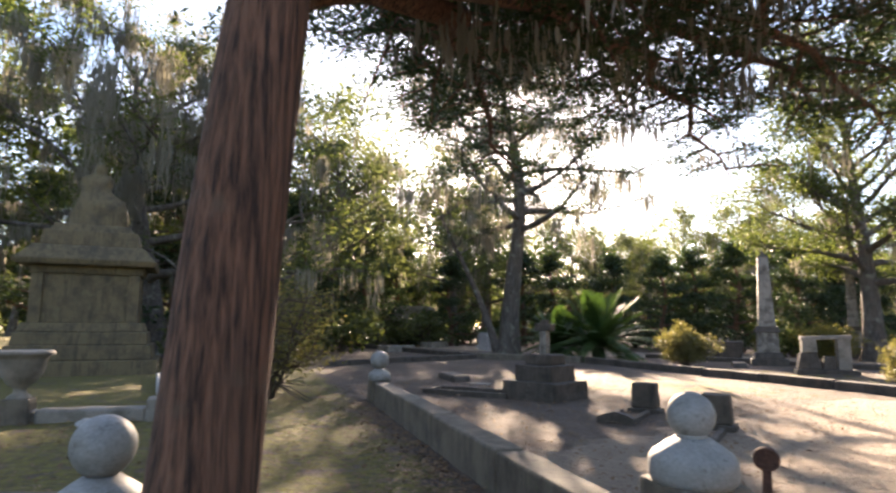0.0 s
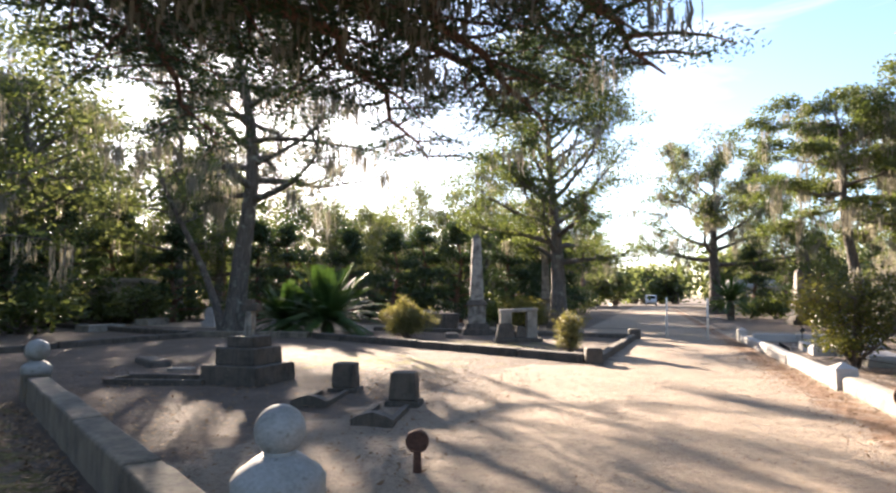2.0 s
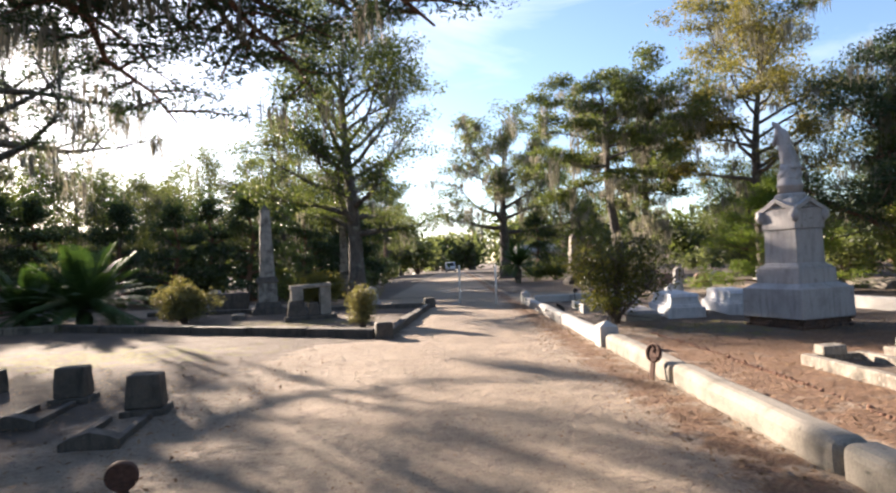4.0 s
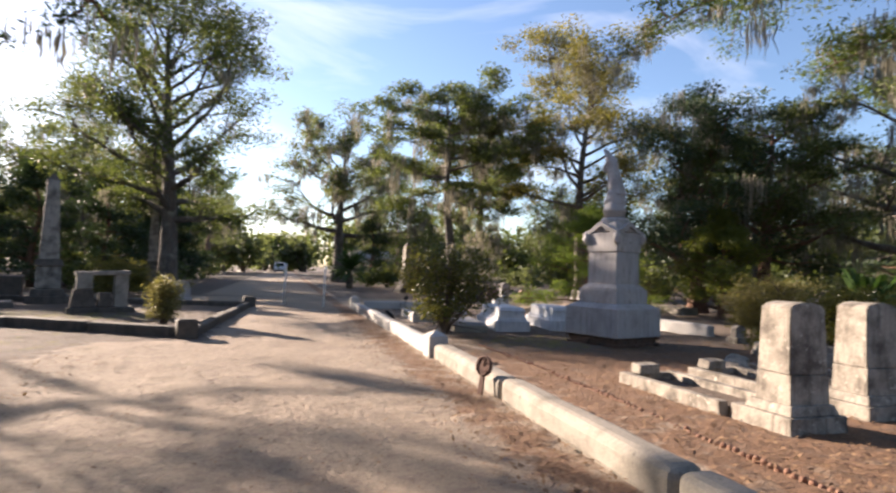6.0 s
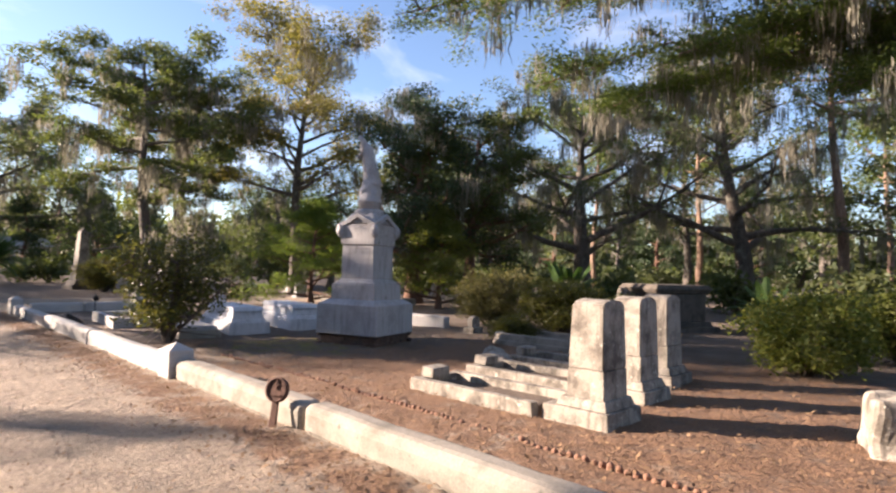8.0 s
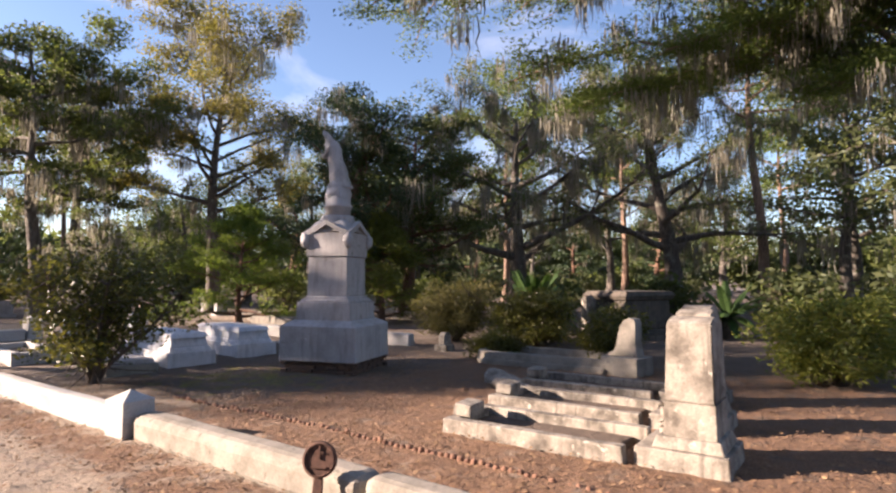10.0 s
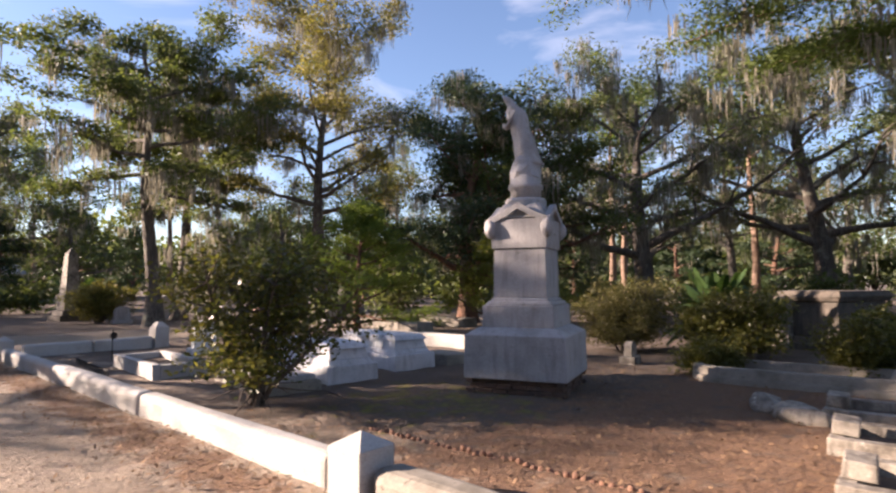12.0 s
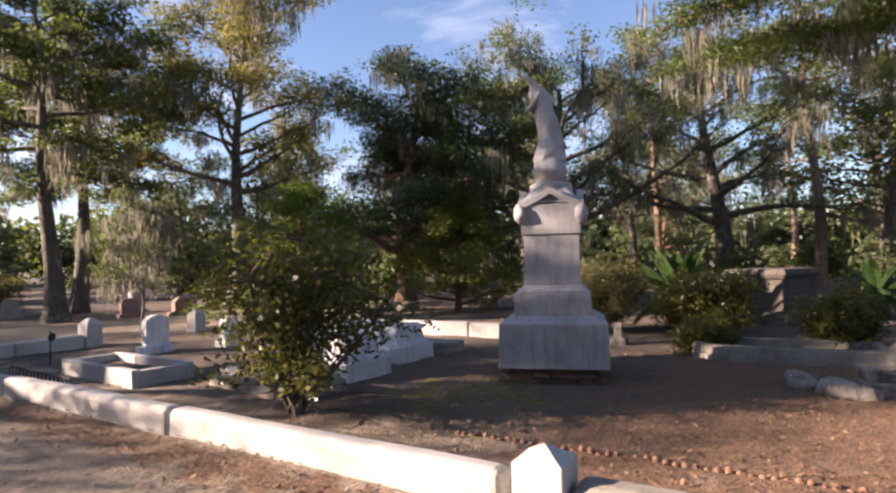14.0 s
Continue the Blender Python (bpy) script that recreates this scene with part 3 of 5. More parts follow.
def scallop_mesh():
    bm = bmesh.new()
    lathe(bm, [(0.028, -0.05), (0.03, 0.012), (0.026, 0.026), (0.016, 0.036), (0.004, 0.04)], 8)
    me = bpy.data.meshes.new("scallop")
    bm.to_mesh(me)
    bm.free()
    me.materials.append(TERRACOTTA)
    return me


scallop = scallop_mesh()
rngE = random.Random(4)
for i in range(150):
    o = new("scallop", scallop)
    o.parent = edging
    y = 2.6 + i * 0.078
    o.matrix_basis = pose(4.95 + 0.06 * math.sin(y * 0.7) + rngE.gauss(0, 0.008), y, rngE.uniform(-0.025, 0.008), rngE.gauss(0, 6), rngE.gauss(0, 6), rngE.uniform(0, 360))


# ---- the tall monument with a statue ----
def robed_statue(material):
    """A draped standing shape bent forward, in one mesh."""
    bm = bmesh.new()
    n, rows = 28, 26
    rings = []
    for j in range(rows):
        k = j / (rows - 1)
        h = k * 1.12
        cx = 0.02 - 0.30 * k ** 1.3 - 0.10 * max(0, k - 0.8) / 0.2
        wide = np.interp(k, [0, 0.08, 0.3, 0.5, 0.62, 0.76, 0.84, 0.88, 0.94, 1.0], [0.24, 0.2, 0.185, 0.16, 0.175, 0.165, 0.085, 0.08, 0.085, 0.015])
        deep = np.interp(k, [0, 0.08, 0.3, 0.55, 0.7, 0.84, 0.9, 0.95, 1.0], [0.25, 0.22, 0.19, 0.16, 0.15, 0.08, 0.1, 0.09, 0.015])
        ring = []
        for i in range(n):
            a = 2 * math.pi * i / n
            fold = 1 + (0.10 * math.sin(a * 7 + k * 4) + 0.05 * math.sin(a * 11 - k * 7)) * max(0, 1 - k * 1.15)
            ring.append(bm.verts.new((cx + wide * fold * math.cos(a), deep * fold * math.sin(a), h)))
        rings.append(ring)
    for a, b in zip(rings, rings[1:]):
        for i in range(n):
            bm.faces.new((a[i], a[(i + 1) % n], b[(i + 1) % n], b[i]))
    bm.faces.new(rings[-1])
    bm.faces.new(rings[0][::-1])

    def limb(pts, r):
        ring0 = None
        for p, rr in zip(pts, r):
            ring = [bm.verts.new((p[0], p[1] + rr * math.cos(2 * math.pi * i / 10), p[2] + rr * math.sin(2 * math.pi * i / 10))) for i in range(10)]
            if ring0:
                for i in range(10):
                    bm.faces.new((ring0[i], ring0[(i + 1) % 10], ring[(i + 1) % 10], ring[i]))
            ring0 = ring
        bm.faces.new(ring0)
    limb([(-0.18, 0.12, 0.82), (-0.28, 0.14, 0.68), (-0.36, 0.06, 0.62), (-0.4, 0.0, 0.66)], (0.06, 0.055, 0.045, 0.035))
    limb([(-0.18, -0.12, 0.82), (-0.27, -0.15, 0.68), (-0.35, -0.07, 0.6), (-0.4, -0.01, 0.63)], (0.06, 0.055, 0.045, 0.035))
    wear(bm, 0.012, 9, 2)
    bmesh.ops.recalc_face_normals(bm, faces=bm.faces)
    return bm


def tall_monument():
    t = thing("statue_monument", "tall grey marble monument on brick footing with gabled cap", "monument", pose(8.13, 14.5, 0, 0, 0, 20))
    foot = bmesh.new()
    block(foot, 0, 0, -0.1, 1.3, 1.3, 0.3, 1.0, 0.01)
    f = part("footing", foot, BRICK, t, "dark mossy brick footing")
    bm = bmesh.new()
    block(bm, 0, 0, 0, 0.2, 0.09, 0.062, 1.0, 0.006, segments=1)
    me = bpy.data.meshes.new("brick")
    bm.to_mesh(me)
    bm.free()
    me.materials.append(BRICK)
    rng = random.Random(12)
    for side in range(4):
        for row in range(3):
            for i in range(7):
                o = new("brick", me)
                o.parent = f
                along = -0.63 + 0.21 * i + (0.06 if row % 2 else 0)
                if abs(along) > 0.66:
                    continue
                o.matrix_basis = pose(0, 0, 0, 0, 0, 90 * side) @ pose(along, -0.635 + rng.gauss(0, 0.012), 0.005 + row * 0.07, 0, 0, rng.gauss(0, 1.2))
    bm = bmesh.new()
    block(bm, 0, 0, 0.2, 1.48, 1.48, 0.62, 0.985, 0.02)
    block(bm, 0, 0, 0.812, 1.45, 1.45, 0.1, 0.77, 0.018)
    wear(bm, 0.008, 4)
    part("base_block", bm, MARBLE, t, "stained grey marble base block")
    bm = bmesh.new()
    block(bm, 0, 0, 0.905, 1.06, 1.06, 0.315, 0.985, 0.012)
    part("second_block", bm, MARBLE, t)
    bm = bmesh.new()
    block(bm, 0, 0, 1.222, 0.99, 0.99, 0.06, 0.93, 0.018)
    block(bm, 0, 0, 1.28, 0.87, 0.87, 0.05, 0.93, 0.015)
    part("moulding", bm, MARBLE, t)
    bm = bmesh.new()
    block(bm, 0, 0, 1.332, 0.79, 0.79, 0.7, 0.97, 0.008)
    part("die", bm, MARBLE, t)
    # gabled cap with scrolls at the corners
    bm = bmesh.new()
    block(bm, 0, 0, 2.036, 0.82, 0.82, 0.43, 1.05, 0.012)
    part("cap_block", bm, MARBLE, t)
    bm = bmesh.new()
    for ang in (0, 90, 180, 270):
        c, s = math.cos(radians(ang)), math.sin(radians(ang))
        prof = [(-0.47, 2.38), (-0.44, 2.48), (-0.25, 2.56), (0, 2.7), (0.25, 2.56), (0.44, 2.48), (0.47, 2.38), (0.35, 2.43), (0.18, 2.5), (0, 2.61), (-0.18, 2.5), (-0.35, 2.43)]
        fr = [bm.verts.new((u * c + 0.455 * s, u * s - 0.455 * c, z)) for u, z in prof]
        bk = [bm.verts.new((u * c + 0.36 * s, u * s - 0.36 * c, z)) for u, z in prof]
        k = len(prof)
        for i in range(k):
            bm.faces.new((fr[i], fr[(i + 1) % k], bk[(i + 1) % k], bk[i]))
        for i in range(6):
            j0, j1, k0, k1 = i, i + 1, (12 - i) % 12, 11 - i
            if i == 0:
                bm.faces.new((fr[0], fr[1], fr[11]))
            elif i == 5:
                bm.faces.new((fr[5], fr[6], fr[7]))
            else:
                bm.faces.new((fr[j0], fr[j1], fr[k1], fr[k0]))
    bmesh.ops.recalc_face_normals(bm, faces=bm.faces)
    part("gable", bm, MARBLE, t)
    for sx, sy in ((-1, -1), (1, -1), (1, 1), (-1, 1)):
        bm = bmesh.new()
        bmesh.ops.create_icosphere(bm, subdivisions=3, radius=0.085)
        for v in bm.verts:
            v.co.z *= 1.7
            v.co *= 1 + 0.22 * noise.noise(v.co * 14 + Vector((sx, sy, 0)))
            v.co += Vector((sx * 0.425, sy * 0.425, 2.33))
        part("corner_ornament", bm, MARBLE, t, smooth=True)
    bm = bmesh.new()
    block(bm, 0, 0, 2.48, 0.84, 0.84, 0.24, 0.62, 0.04)
    lathe(bm, [(0.31, 2.66), (0.31, 2.76), (0.28, 2.8)], 28)
    part("dome", bm, MARBLE, t)
    bm = bmesh.new()
    lathe(bm, [(0.235, 2.78), (0.235, 2.93), (0.26, 2.95), (0.26, 3.0), (0.235, 3.02), (0.23, 3.14), (0.19, 3.16)], 32)
    part("round_plinth", bm, MARBLE, t, smooth=True)
    bm = bmesh.new()
    lathe(bm, [(0.23, 3.1), (0.24, 3.2), (0.2, 3.3), (0.17, 3.4), (0.1, 3.46)], 20)
    wear(bm, 0.05, 7, 3)
    part("rock_base", bm, MARBLE, t)
    s = part("statue", robed_statue(MARBLE), MARBLE, None, smooth=True)
    tagged(s, "weathered pale marble draped statue leaning on the monument top", "statue")
    s.matrix_basis = t.matrix_basis @ pose(0.02, -0.02, 3.32, 0, 0, -85) @ Matrix.Diagonal((0.9, 0.74, 1.0, 1))


tall_monument()


# ---- three lichened headstones with kerbed graves ----
def pillar_stone(m, label, group):
    t = thing("pillar_headstone", label, "headstone", m, group)
    bm = bmesh.new()
    block(bm, 0, 0, -0.05, 0.76, 0.8, 0.21, 0.97, 0.012)
    part("base", bm, LICHEN_STONE, t)
    bm = bmesh.new()
    block(bm, 0, -0.05, 0.162, 0.65, 0.6, 0.1, 0.88, 0.012)
    part("plinth", bm, LICHEN_STONE, t)
    bm = bmesh.new()
    block(bm, 0, -0.06, 0.26, 0.52, 0.44, 0.3, 0.97, 0.006)
    part("lower_block", bm, LICHEN_STONE, t)
    # shaft, cambered on top
    bm = bmesh.new()
    n = 10
    rows = []
    for sy in (-1, 1):
        front = []
        for z, k in ((0.564, 1.0), (1.24, 0.9)):
            front += [(-0.255 * k, sy * 0.21 * k - 0.06, z), (0.255 * k, sy * 0.21 * k - 0.06, z)]
        ring = [front[0], front[1], front[3]]
        for i in range(1, n):
            a = i / n
            ring.append((0.2295 - 0.459 * a, sy * 0.189 - 0.06, 1.25 + 0.05 * math.sin(math.pi * a) ** 0.8))
        ring.append(front[2])
        rows.append([bm.verts.new(p) for p in ring])
    k = len(rows[0])
    for i in range(k):
        bm.faces.new((rows[0][i], rows[0][(i + 1) % k], rows[1][(i + 1) % k], rows[1][i]))
    bm.faces.new(rows[0][::-1])
    bm.faces.new(rows[1])
    bmesh.ops.recalc_face_normals(bm, faces=bm.faces)
    bmesh.ops.bevel(bm, geom=[e for e in bm.edges if e.calc_face_angle(0) > 0.6], offset=0.012, segments=2, affect="EDGES")
    part("shaft", bm, LICHEN_STONE, t)
    # carved wreath at the foot of the face
    bm = bmesh.new()
    rng = random.Random(6)
    for i in range(26):
        a = i * 2.399
        r = 0.12 * math.sqrt(i / 26)
        mm = Matrix.Translation((r * math.cos(a) * 1.2, 0.19 + rng.uniform(-0.015, 0.05), 0.36 + r * math.sin(a) * 1.2)) @ Euler((rng.uniform(0, 3), rng.uniform(0, 3), rng.uniform(0, 3))).to_matrix().to_4x4() @ Matrix.Diagonal((1, 0.6, 0.35, 1))
        bmesh.ops.create_icosphere(bm, subdivisions=1, radius=0.045, matrix=mm)
    tagged(part("wreath", bm, LICHEN_STONE, t, "carved stone wreath"), kind="stuff")
    return t


ROW = [pose(6.2 + 1.38 * i, 7.8 + 0.31 * i, 0, 0, 0, ROT) for i in range(3)]
for i in range(3):
    pillar_stone(ROW[i], "lichen-stained pale stone pillar headstone on stepped base" if i == 0 else "streaked pale pillar headstone with carved wreath", "row of pillar headstones")


def kerbed_grave(name, label, m, width, length, h, material, w=0.15, foot=True, head=False, group="", inner=None):
    t = thing(name, label, "grave kerb", m, group)
    for sx in (-1, 1):
        bm = bmesh.new()
        block(bm, sx * (width / 2 - w / 2), length / 2, -0.05, w, length, h + 0.05, 0.99, 0.012)
        bmesh.ops.subdivide_edges(bm, edges=[e for e in bm.edges if e.calc_length() > 0.5], cuts=6, use_grid_fill=True)
        wear(bm, 0.008, 4, sx)
        part("side_kerb", bm, material, t)
    if foot:
        bm = bmesh.new()
        block(bm, 0, length - w / 2 + 0.002, -0.05, width - 2 * w - 0.004, w, h * 0.94 + 0.05, 0.99, 0.012)
        part("foot_kerb", bm, material, t)
    if head:
        bm = bmesh.new()
        block(bm, 0, w / 2, -0.05, width - 2 * w - 0.004, w, h * 0.94 + 0.05, 0.99, 0.012)
        part("head_kerb", bm, material, t)
    if inner:
        bm = bmesh.new()
        block(bm, 0, length / 2, -0.05, width - 2 * w - 0.01, length - 2 * w - 0.01, inner + 0.05, 1.0, 0.02)
        bmesh.ops.subdivide_edges(bm, edges=bm.edges[:], cuts=4, use_grid_fill=True)
        wear(bm, 0.02, 5)
        part("earth_fill", bm, GROUND, t, "mossy earth fill")
    return t


for i in range(3):
    kerbed_grave("kerbed_grave", "pale stone kerb round a sunken grave by the headstone", ROW[i] @ pose(0, 0.46, 0), 0.92, 1.95, 0.155, LICHEN_STONE, w=0.13, group="kerbed graves", inner=0.06)
    b = bmesh.new()
    block(b, 0, 0, 0, 0.36, 0.22, 0.13, 0.94, 0.015)
    wear(b, 0.01, 6, i)
    fs = tagged(part("footstone", b, LICHEN_STONE, None), "small tilted pale stone footstone on the grave kerb", "footstone", "footstones")
    fs.matrix_basis = ROW[i] @ pose(-0.1, 2.3, 0.148, 5, 0, 6)


# ---- grave with a slanted headstone ----
def slant_grave():
    t = thing("rounded_grave_kerb", "grey marble grave kerb with stepped rounded end", "grave kerb", pose(11.2, 10.35, 0, 0, 0, 4))
    for name, w, h, z in (("lower_kerb", 1.5, 0.14, -0.04), ("upper_kerb", 1.34, 0.13, 0.102)):
        bm = bmesh.new()
        outline = [(-w / 2, 0), (w / 2, 0)] + [(w / 2 * math.cos(a), 2.3 + 0.5 * math.sin(a)) for a in np.linspace(0, math.pi, 14)]
        inner = [(x * (w - 0.34) / w, 0.16 + (y - 0.0) * (2.8 - 0.32) / 2.8) for x, y in outline]
        lo, hi = [bm.verts.new((x, y, z)) for x, y in outline], [bm.verts.new((x, y, z + h)) for x, y in outline]
        il, ih = [bm.verts.new((x, y, z)) for x, y in inner], [bm.verts.new((x, y, z + h)) for x, y in inner]
        k = len(outline)
        for i in range(k):
            j = (i + 1) % k
            bm.faces.new((lo[i], lo[j], hi[j], hi[i]))
            bm.faces.new((hi[i], hi[j], ih[j], ih[i]))
            bm.faces.new((ih[i], ih[j], il[j], il[i]))
        bmesh.ops.recalc_face_normals(bm, faces=bm.faces)
        bmesh.ops.bevel(bm, geom=[e for e in bm.edges if e.calc_face_angle(0) > 1.2], offset=0.02, segments=2, affect="EDGES")
        part(name, bm, KERB_GREY, t)
    h = thing("slanted_headstone", "grey stone headstone with curved sloping sides on a block", "headstone", pose(10.78, 10.02, 0, 0, 0, 82))
    bm = bmesh.new()
    block(bm, 0, 0, -0.05, 0.7, 0.62, 0.36, 0.98, 0.012)
    part("base", bm, KERB_GREY, h)
    bm = bmesh.new()
    prof = [(-0.3, 0.312), (0.33, 0.312), (0.3, 0.36), (0.2, 0.4), (0.15, 0.5), (0.11, 0.68), (0.07, 0.82), (-0.01, 0.93), (-0.12, 0.98), (-0.22, 0.96), (-0.25, 0.9), (-0.25, 0.5)]
    a = [bm.verts.new((x * 0.9, -0.12 , z)) for x, z in prof]
    b_ = [bm.verts.new((x * 0.9, 0.12, z)) for x, z in prof]
    k = len(prof)
    for i in range(k):
        bm.faces.new((a[i], a[(i + 1) % k], b_[(i + 1) % k], b_[i]))
    bm.faces.new(a[::-1]), bm.faces.new(b_)
    bmesh.ops.recalc_face_normals(bm, faces=bm.faces)
    part("stone", bm, KERB_GREY, h)


slant_grave()


# ---- white tombs ----
def ledger_tomb(m, label):
    t = thing("box_tomb", label, "tomb", m, "white tombs")
    for name, w, l, z, h, top in (("base", 0.92, 2.25, -0.05, 0.32, 0.99), ("step", 0.8, 2.1, 0.272, 0.08, 0.95), ("chest", 0.72, 2.0, 0.352, 0.16, 0.93), ("lid", 0.74, 2.0, 0.512, 0.09, 0.9)):
        bm = bmesh.new()
        block(bm, 0, l / 2 + (2.25 - l) / 2, z, w, l, h, top, 0.014)
        part(name, bm, TOMB_WHITE, t)
    return t


ledger_tomb(pose(6.68, 16.8, 0, 0, 0, -6), "white painted stepped box tomb with lid")
ledger_tomb(pose(8.35, 17.15, 0, 0, 0, -6), "white painted stepped box tomb with lid")
low = thing("ledger_slab", "low grey ledger slab with rounded edge on the earth", "grave slab", pose(5.5, 16.6, 0, 0, 0, -6))
bm = bmesh.new()
block(bm, 0, 1.0, -0.04, 0.86, 2.0, 0.2, 0.98, 0.02)
part("base", bm, KERB_GREY, low)
bm = bmesh.new()
block(bm, 0, 1.0, 0.162, 0.76, 1.88, 0.08, 0.95, 0.02)
part("slab", bm, MARBLE, low)
kerbed_grave("white_grave_kerb", "white marble kerb round a mossy grave", pose(5.1, 19.4, 0, 0, 0, -3), 0.95, 2.3, 0.24, WHITE_STONE, w=0.13, head=True, inner=0.12)
for x, y, w, h in ((9.35, 17.4, 0.62, 0.24),):
    bm = bmesh.new()
    block(bm, 0, 0, -0.04, w, 0.9, h, 0.97, 0.02)
    tagged(part("stone_block", bm, KERB_GREY, None), "low pale stone block on bare earth", "grave slab").matrix_basis = pose(x, y, 0, 0, 0, -5)


def tablet(name, label, x, y, w, h, d, material, rot=0.0, rx=0.0, base=True, group=""):
    """An upright headstone with a rounded top on a low base."""
    t = thing(name, label, "headstone", pose(x, y, 0, 0, 0, rot), group)
    if base:
        bm = bmesh.new()
        block(bm, 0, 0, -0.05, w * 1.35, d * 2.2, 0.19, 0.96, 0.012)
        part("base", bm, material, t)
    bm = bmesh.new()
    z0 = 0.142 if base else -0.05
    ring = [(-w / 2, z0), (w / 2, z0)] + [(w / 2 * math.cos(a), h - w * 0.32 + w * 0.32 * math.sin(a)) for a in np.linspace(0, math.pi, 11)]
    a = [bm.verts.new((px, -d / 2, pz)) for px, pz in ring]
    b_ = [bm.verts.new((px, d / 2, pz)) for px, pz in ring]
    k = len(ring)
    for i in range(k):
        bm.faces.new((a[i], a[(i + 1) % k], b_[(i + 1) % k], b_[i]))
    bm.faces.new(a[::-1]), bm.faces.new(b_)
    bmesh.ops.recalc_face_normals(bm, faces=bm.faces)
    o = part("stone", bm, material, t)
    return t


tablet("tablet_headstone", "small white rounded headstone behind the tombs", 8.2, 22.0, 0.42, 0.62, 0.14, TOMB_WHITE, 10)
tablet("tablet_headstone", "small white headstone with rounded top", 6.9, 22.6, 0.5, 0.75, 0.15, TOMB_WHITE, 0)
tablet("tablet_headstone", "pale lichened round-topped headstone among shrubs", 16.6, 13.2, 0.42, 1.2, 0.18, LICHEN_STONE, 62)
tablet("tablet_headstone", "small pale headstone under the shrubs", 11.6, 14.6, 0.34, 0.42, 0.14, LICHEN_STONE, 10)
tablet("tablet_headstone", "grey round-topped headstone in the far lot", 22.5, 14.5, 0.55, 1.1, 0.2, MARBLE, 60)


def chest_tomb():
    t = thing("table_tomb", "large dark weathered chest tomb with moulded lid", "tomb", pose(17.4, 12.3, 0, 0, 0, 70))
    for name, w, l, z, h, top in (("step", 1.9, 2.5, -0.05, 0.2, 0.98), ("plinth", 1.6, 2.2, 0.152, 0.14, 0.94), ("chest", 1.3, 1.9, 0.294, 0.8, 1.0), ("cornice", 1.42, 2.02, 1.096, 0.1, 1.06), ("lid", 1.58, 2.18, 1.198, 0.14, 0.9)):
        bm = bmesh.new()
        block(bm, 0, 0, z, w, l, h, top, 0.02)
        part(name, bm, DARK_STONE, t)


chest_tomb()


# ---- iron markers ----
def disc_marker(name, label, x, y, rot, tilt, h, r):
    t = thing(name, label, "grave marker", pose(x, y, 0, tilt, 0, rot))
    bm = bmesh.new()
    block(bm, 0, 0, -0.1, 0.085, 0.03, h + 0.1, 0.8, 0.006)
    part("stake", bm, RUST, t)
    bm = bmesh.new()
    lathe(bm, [(r * 0.98, -0.022), (r, 0.0), (r * 0.98, 0.022), (r * 0.86, 0.026), (r * 0.82, 0.014), (0.02, 0.014)], 28)
    bmesh.ops.rotate(bm, verts=bm.verts, cent=(0, 0, 0), matrix=Euler((radians(90), 0, 0)).to_matrix())
    bmesh.ops.translate(bm, verts=bm.verts, vec=(0, 0, h + r * 0.7))
    disc = part("disc", bm, RUST, t, "cast iron disc with raised rim")
    bm = bmesh.new()
    for dx, dz, w, hh in ((0, 0.05, 0.012, 0.09), (0, 0.05, 0.06, 0.012), (0, -0.05, 0.11, 0.014)):
        block(bm, dx, -0.02, h + r * 0.7 + dz - hh / 2, w, 0.008, hh, 1.0, 0)
    part("relief", bm, RUST, disc)


disc_marker("iron_marker", "rusty cast iron disc marker standing at the kerb", 3.36, 9.55, -62, -10, 0.27, 0.125)
disc_marker("iron_marker", "rusty cast iron disc marker leaning in the sand", -1.46, 5.85, 20, 12, 0.24, 0.105)

# ---- first lot: wall, ball posts ----
A, B, C = Vector((-1.02, 3.12)), Vector((-8.45, 7.5)), Vector((-3.2, 1.22))
lot_wall = thing("wall_lot", "low stained stone coping wall with flat top", "wall", kind="structure")
kerb_run(lot_wall, A + (B - A).normalized() * 0.26, B - (B - A).normalized() * 0.26, -0.1, 0.29, 0.48, 2.0, WALL_STONE, "coping_stone", 0.025, seed=21)
kerb_run(lot_wall, A + (C - A).normalized() * 0.26, C - (C - A).normalized() * 0.26, -0.1, 0.34, 0.64, 1.2, WALL_STONE, "coping_stone", 0.025, seed=22)
kerb_run(lot_wall, C + (C - A).normalized() * 0.26, C + (C - A).normalized() * 5, -0.1, 0.34, 0.62, 2.0, WALL_STONE, "coping_stone", 0.025, seed=23)


def ball_post(x, y, h, r, label):
    t = thing("ball_post", label, "post", pose(x, y, 0, 0, 0, -30), "ball posts of the lot")
    bm = bmesh.new()
    block(bm, 0, 0, -0.1, 0.37, 0.37, h - 0.1, 0.99, 0.02)
    wear(bm, 0.008, 5, x)
    part("pier", bm, WALL_STONE, t)
    bm = bmesh.new()
    lathe(bm, [(0.19, h - 0.21), (0.205, h - 0.18), (0.205, h - 0.1), (0.185, h - 0.07), (0.13, h - 0.03), (0.085, h)], 28)
    part("cap", bm, BALL_STONE, t, smooth=True)
    bm = bmesh.new()
    prof = [(0.075, h - 0.01), (0.065, h + 0.035)] + [(r * math.sin(a), h + r * 0.92 - r * math.cos(a)) for a in np.linspace(0.5, 3.05, 16)]
    lathe(bm, prof, 32)
    part("ball", bm, BALL_STONE, t, "smooth grey stone ball", smooth=True)


ball_post(A.x, A.y, 0.88, 0.112, "stone pier with round cap and grey ball finial")
ball_post(B.x, B.y, 0.6, 0.17, "stone pier with round cap and grey ball finial")
ball_post(C.x, C.y, 0.66, 0.152, "stone pier with round cap and grey ball finial")


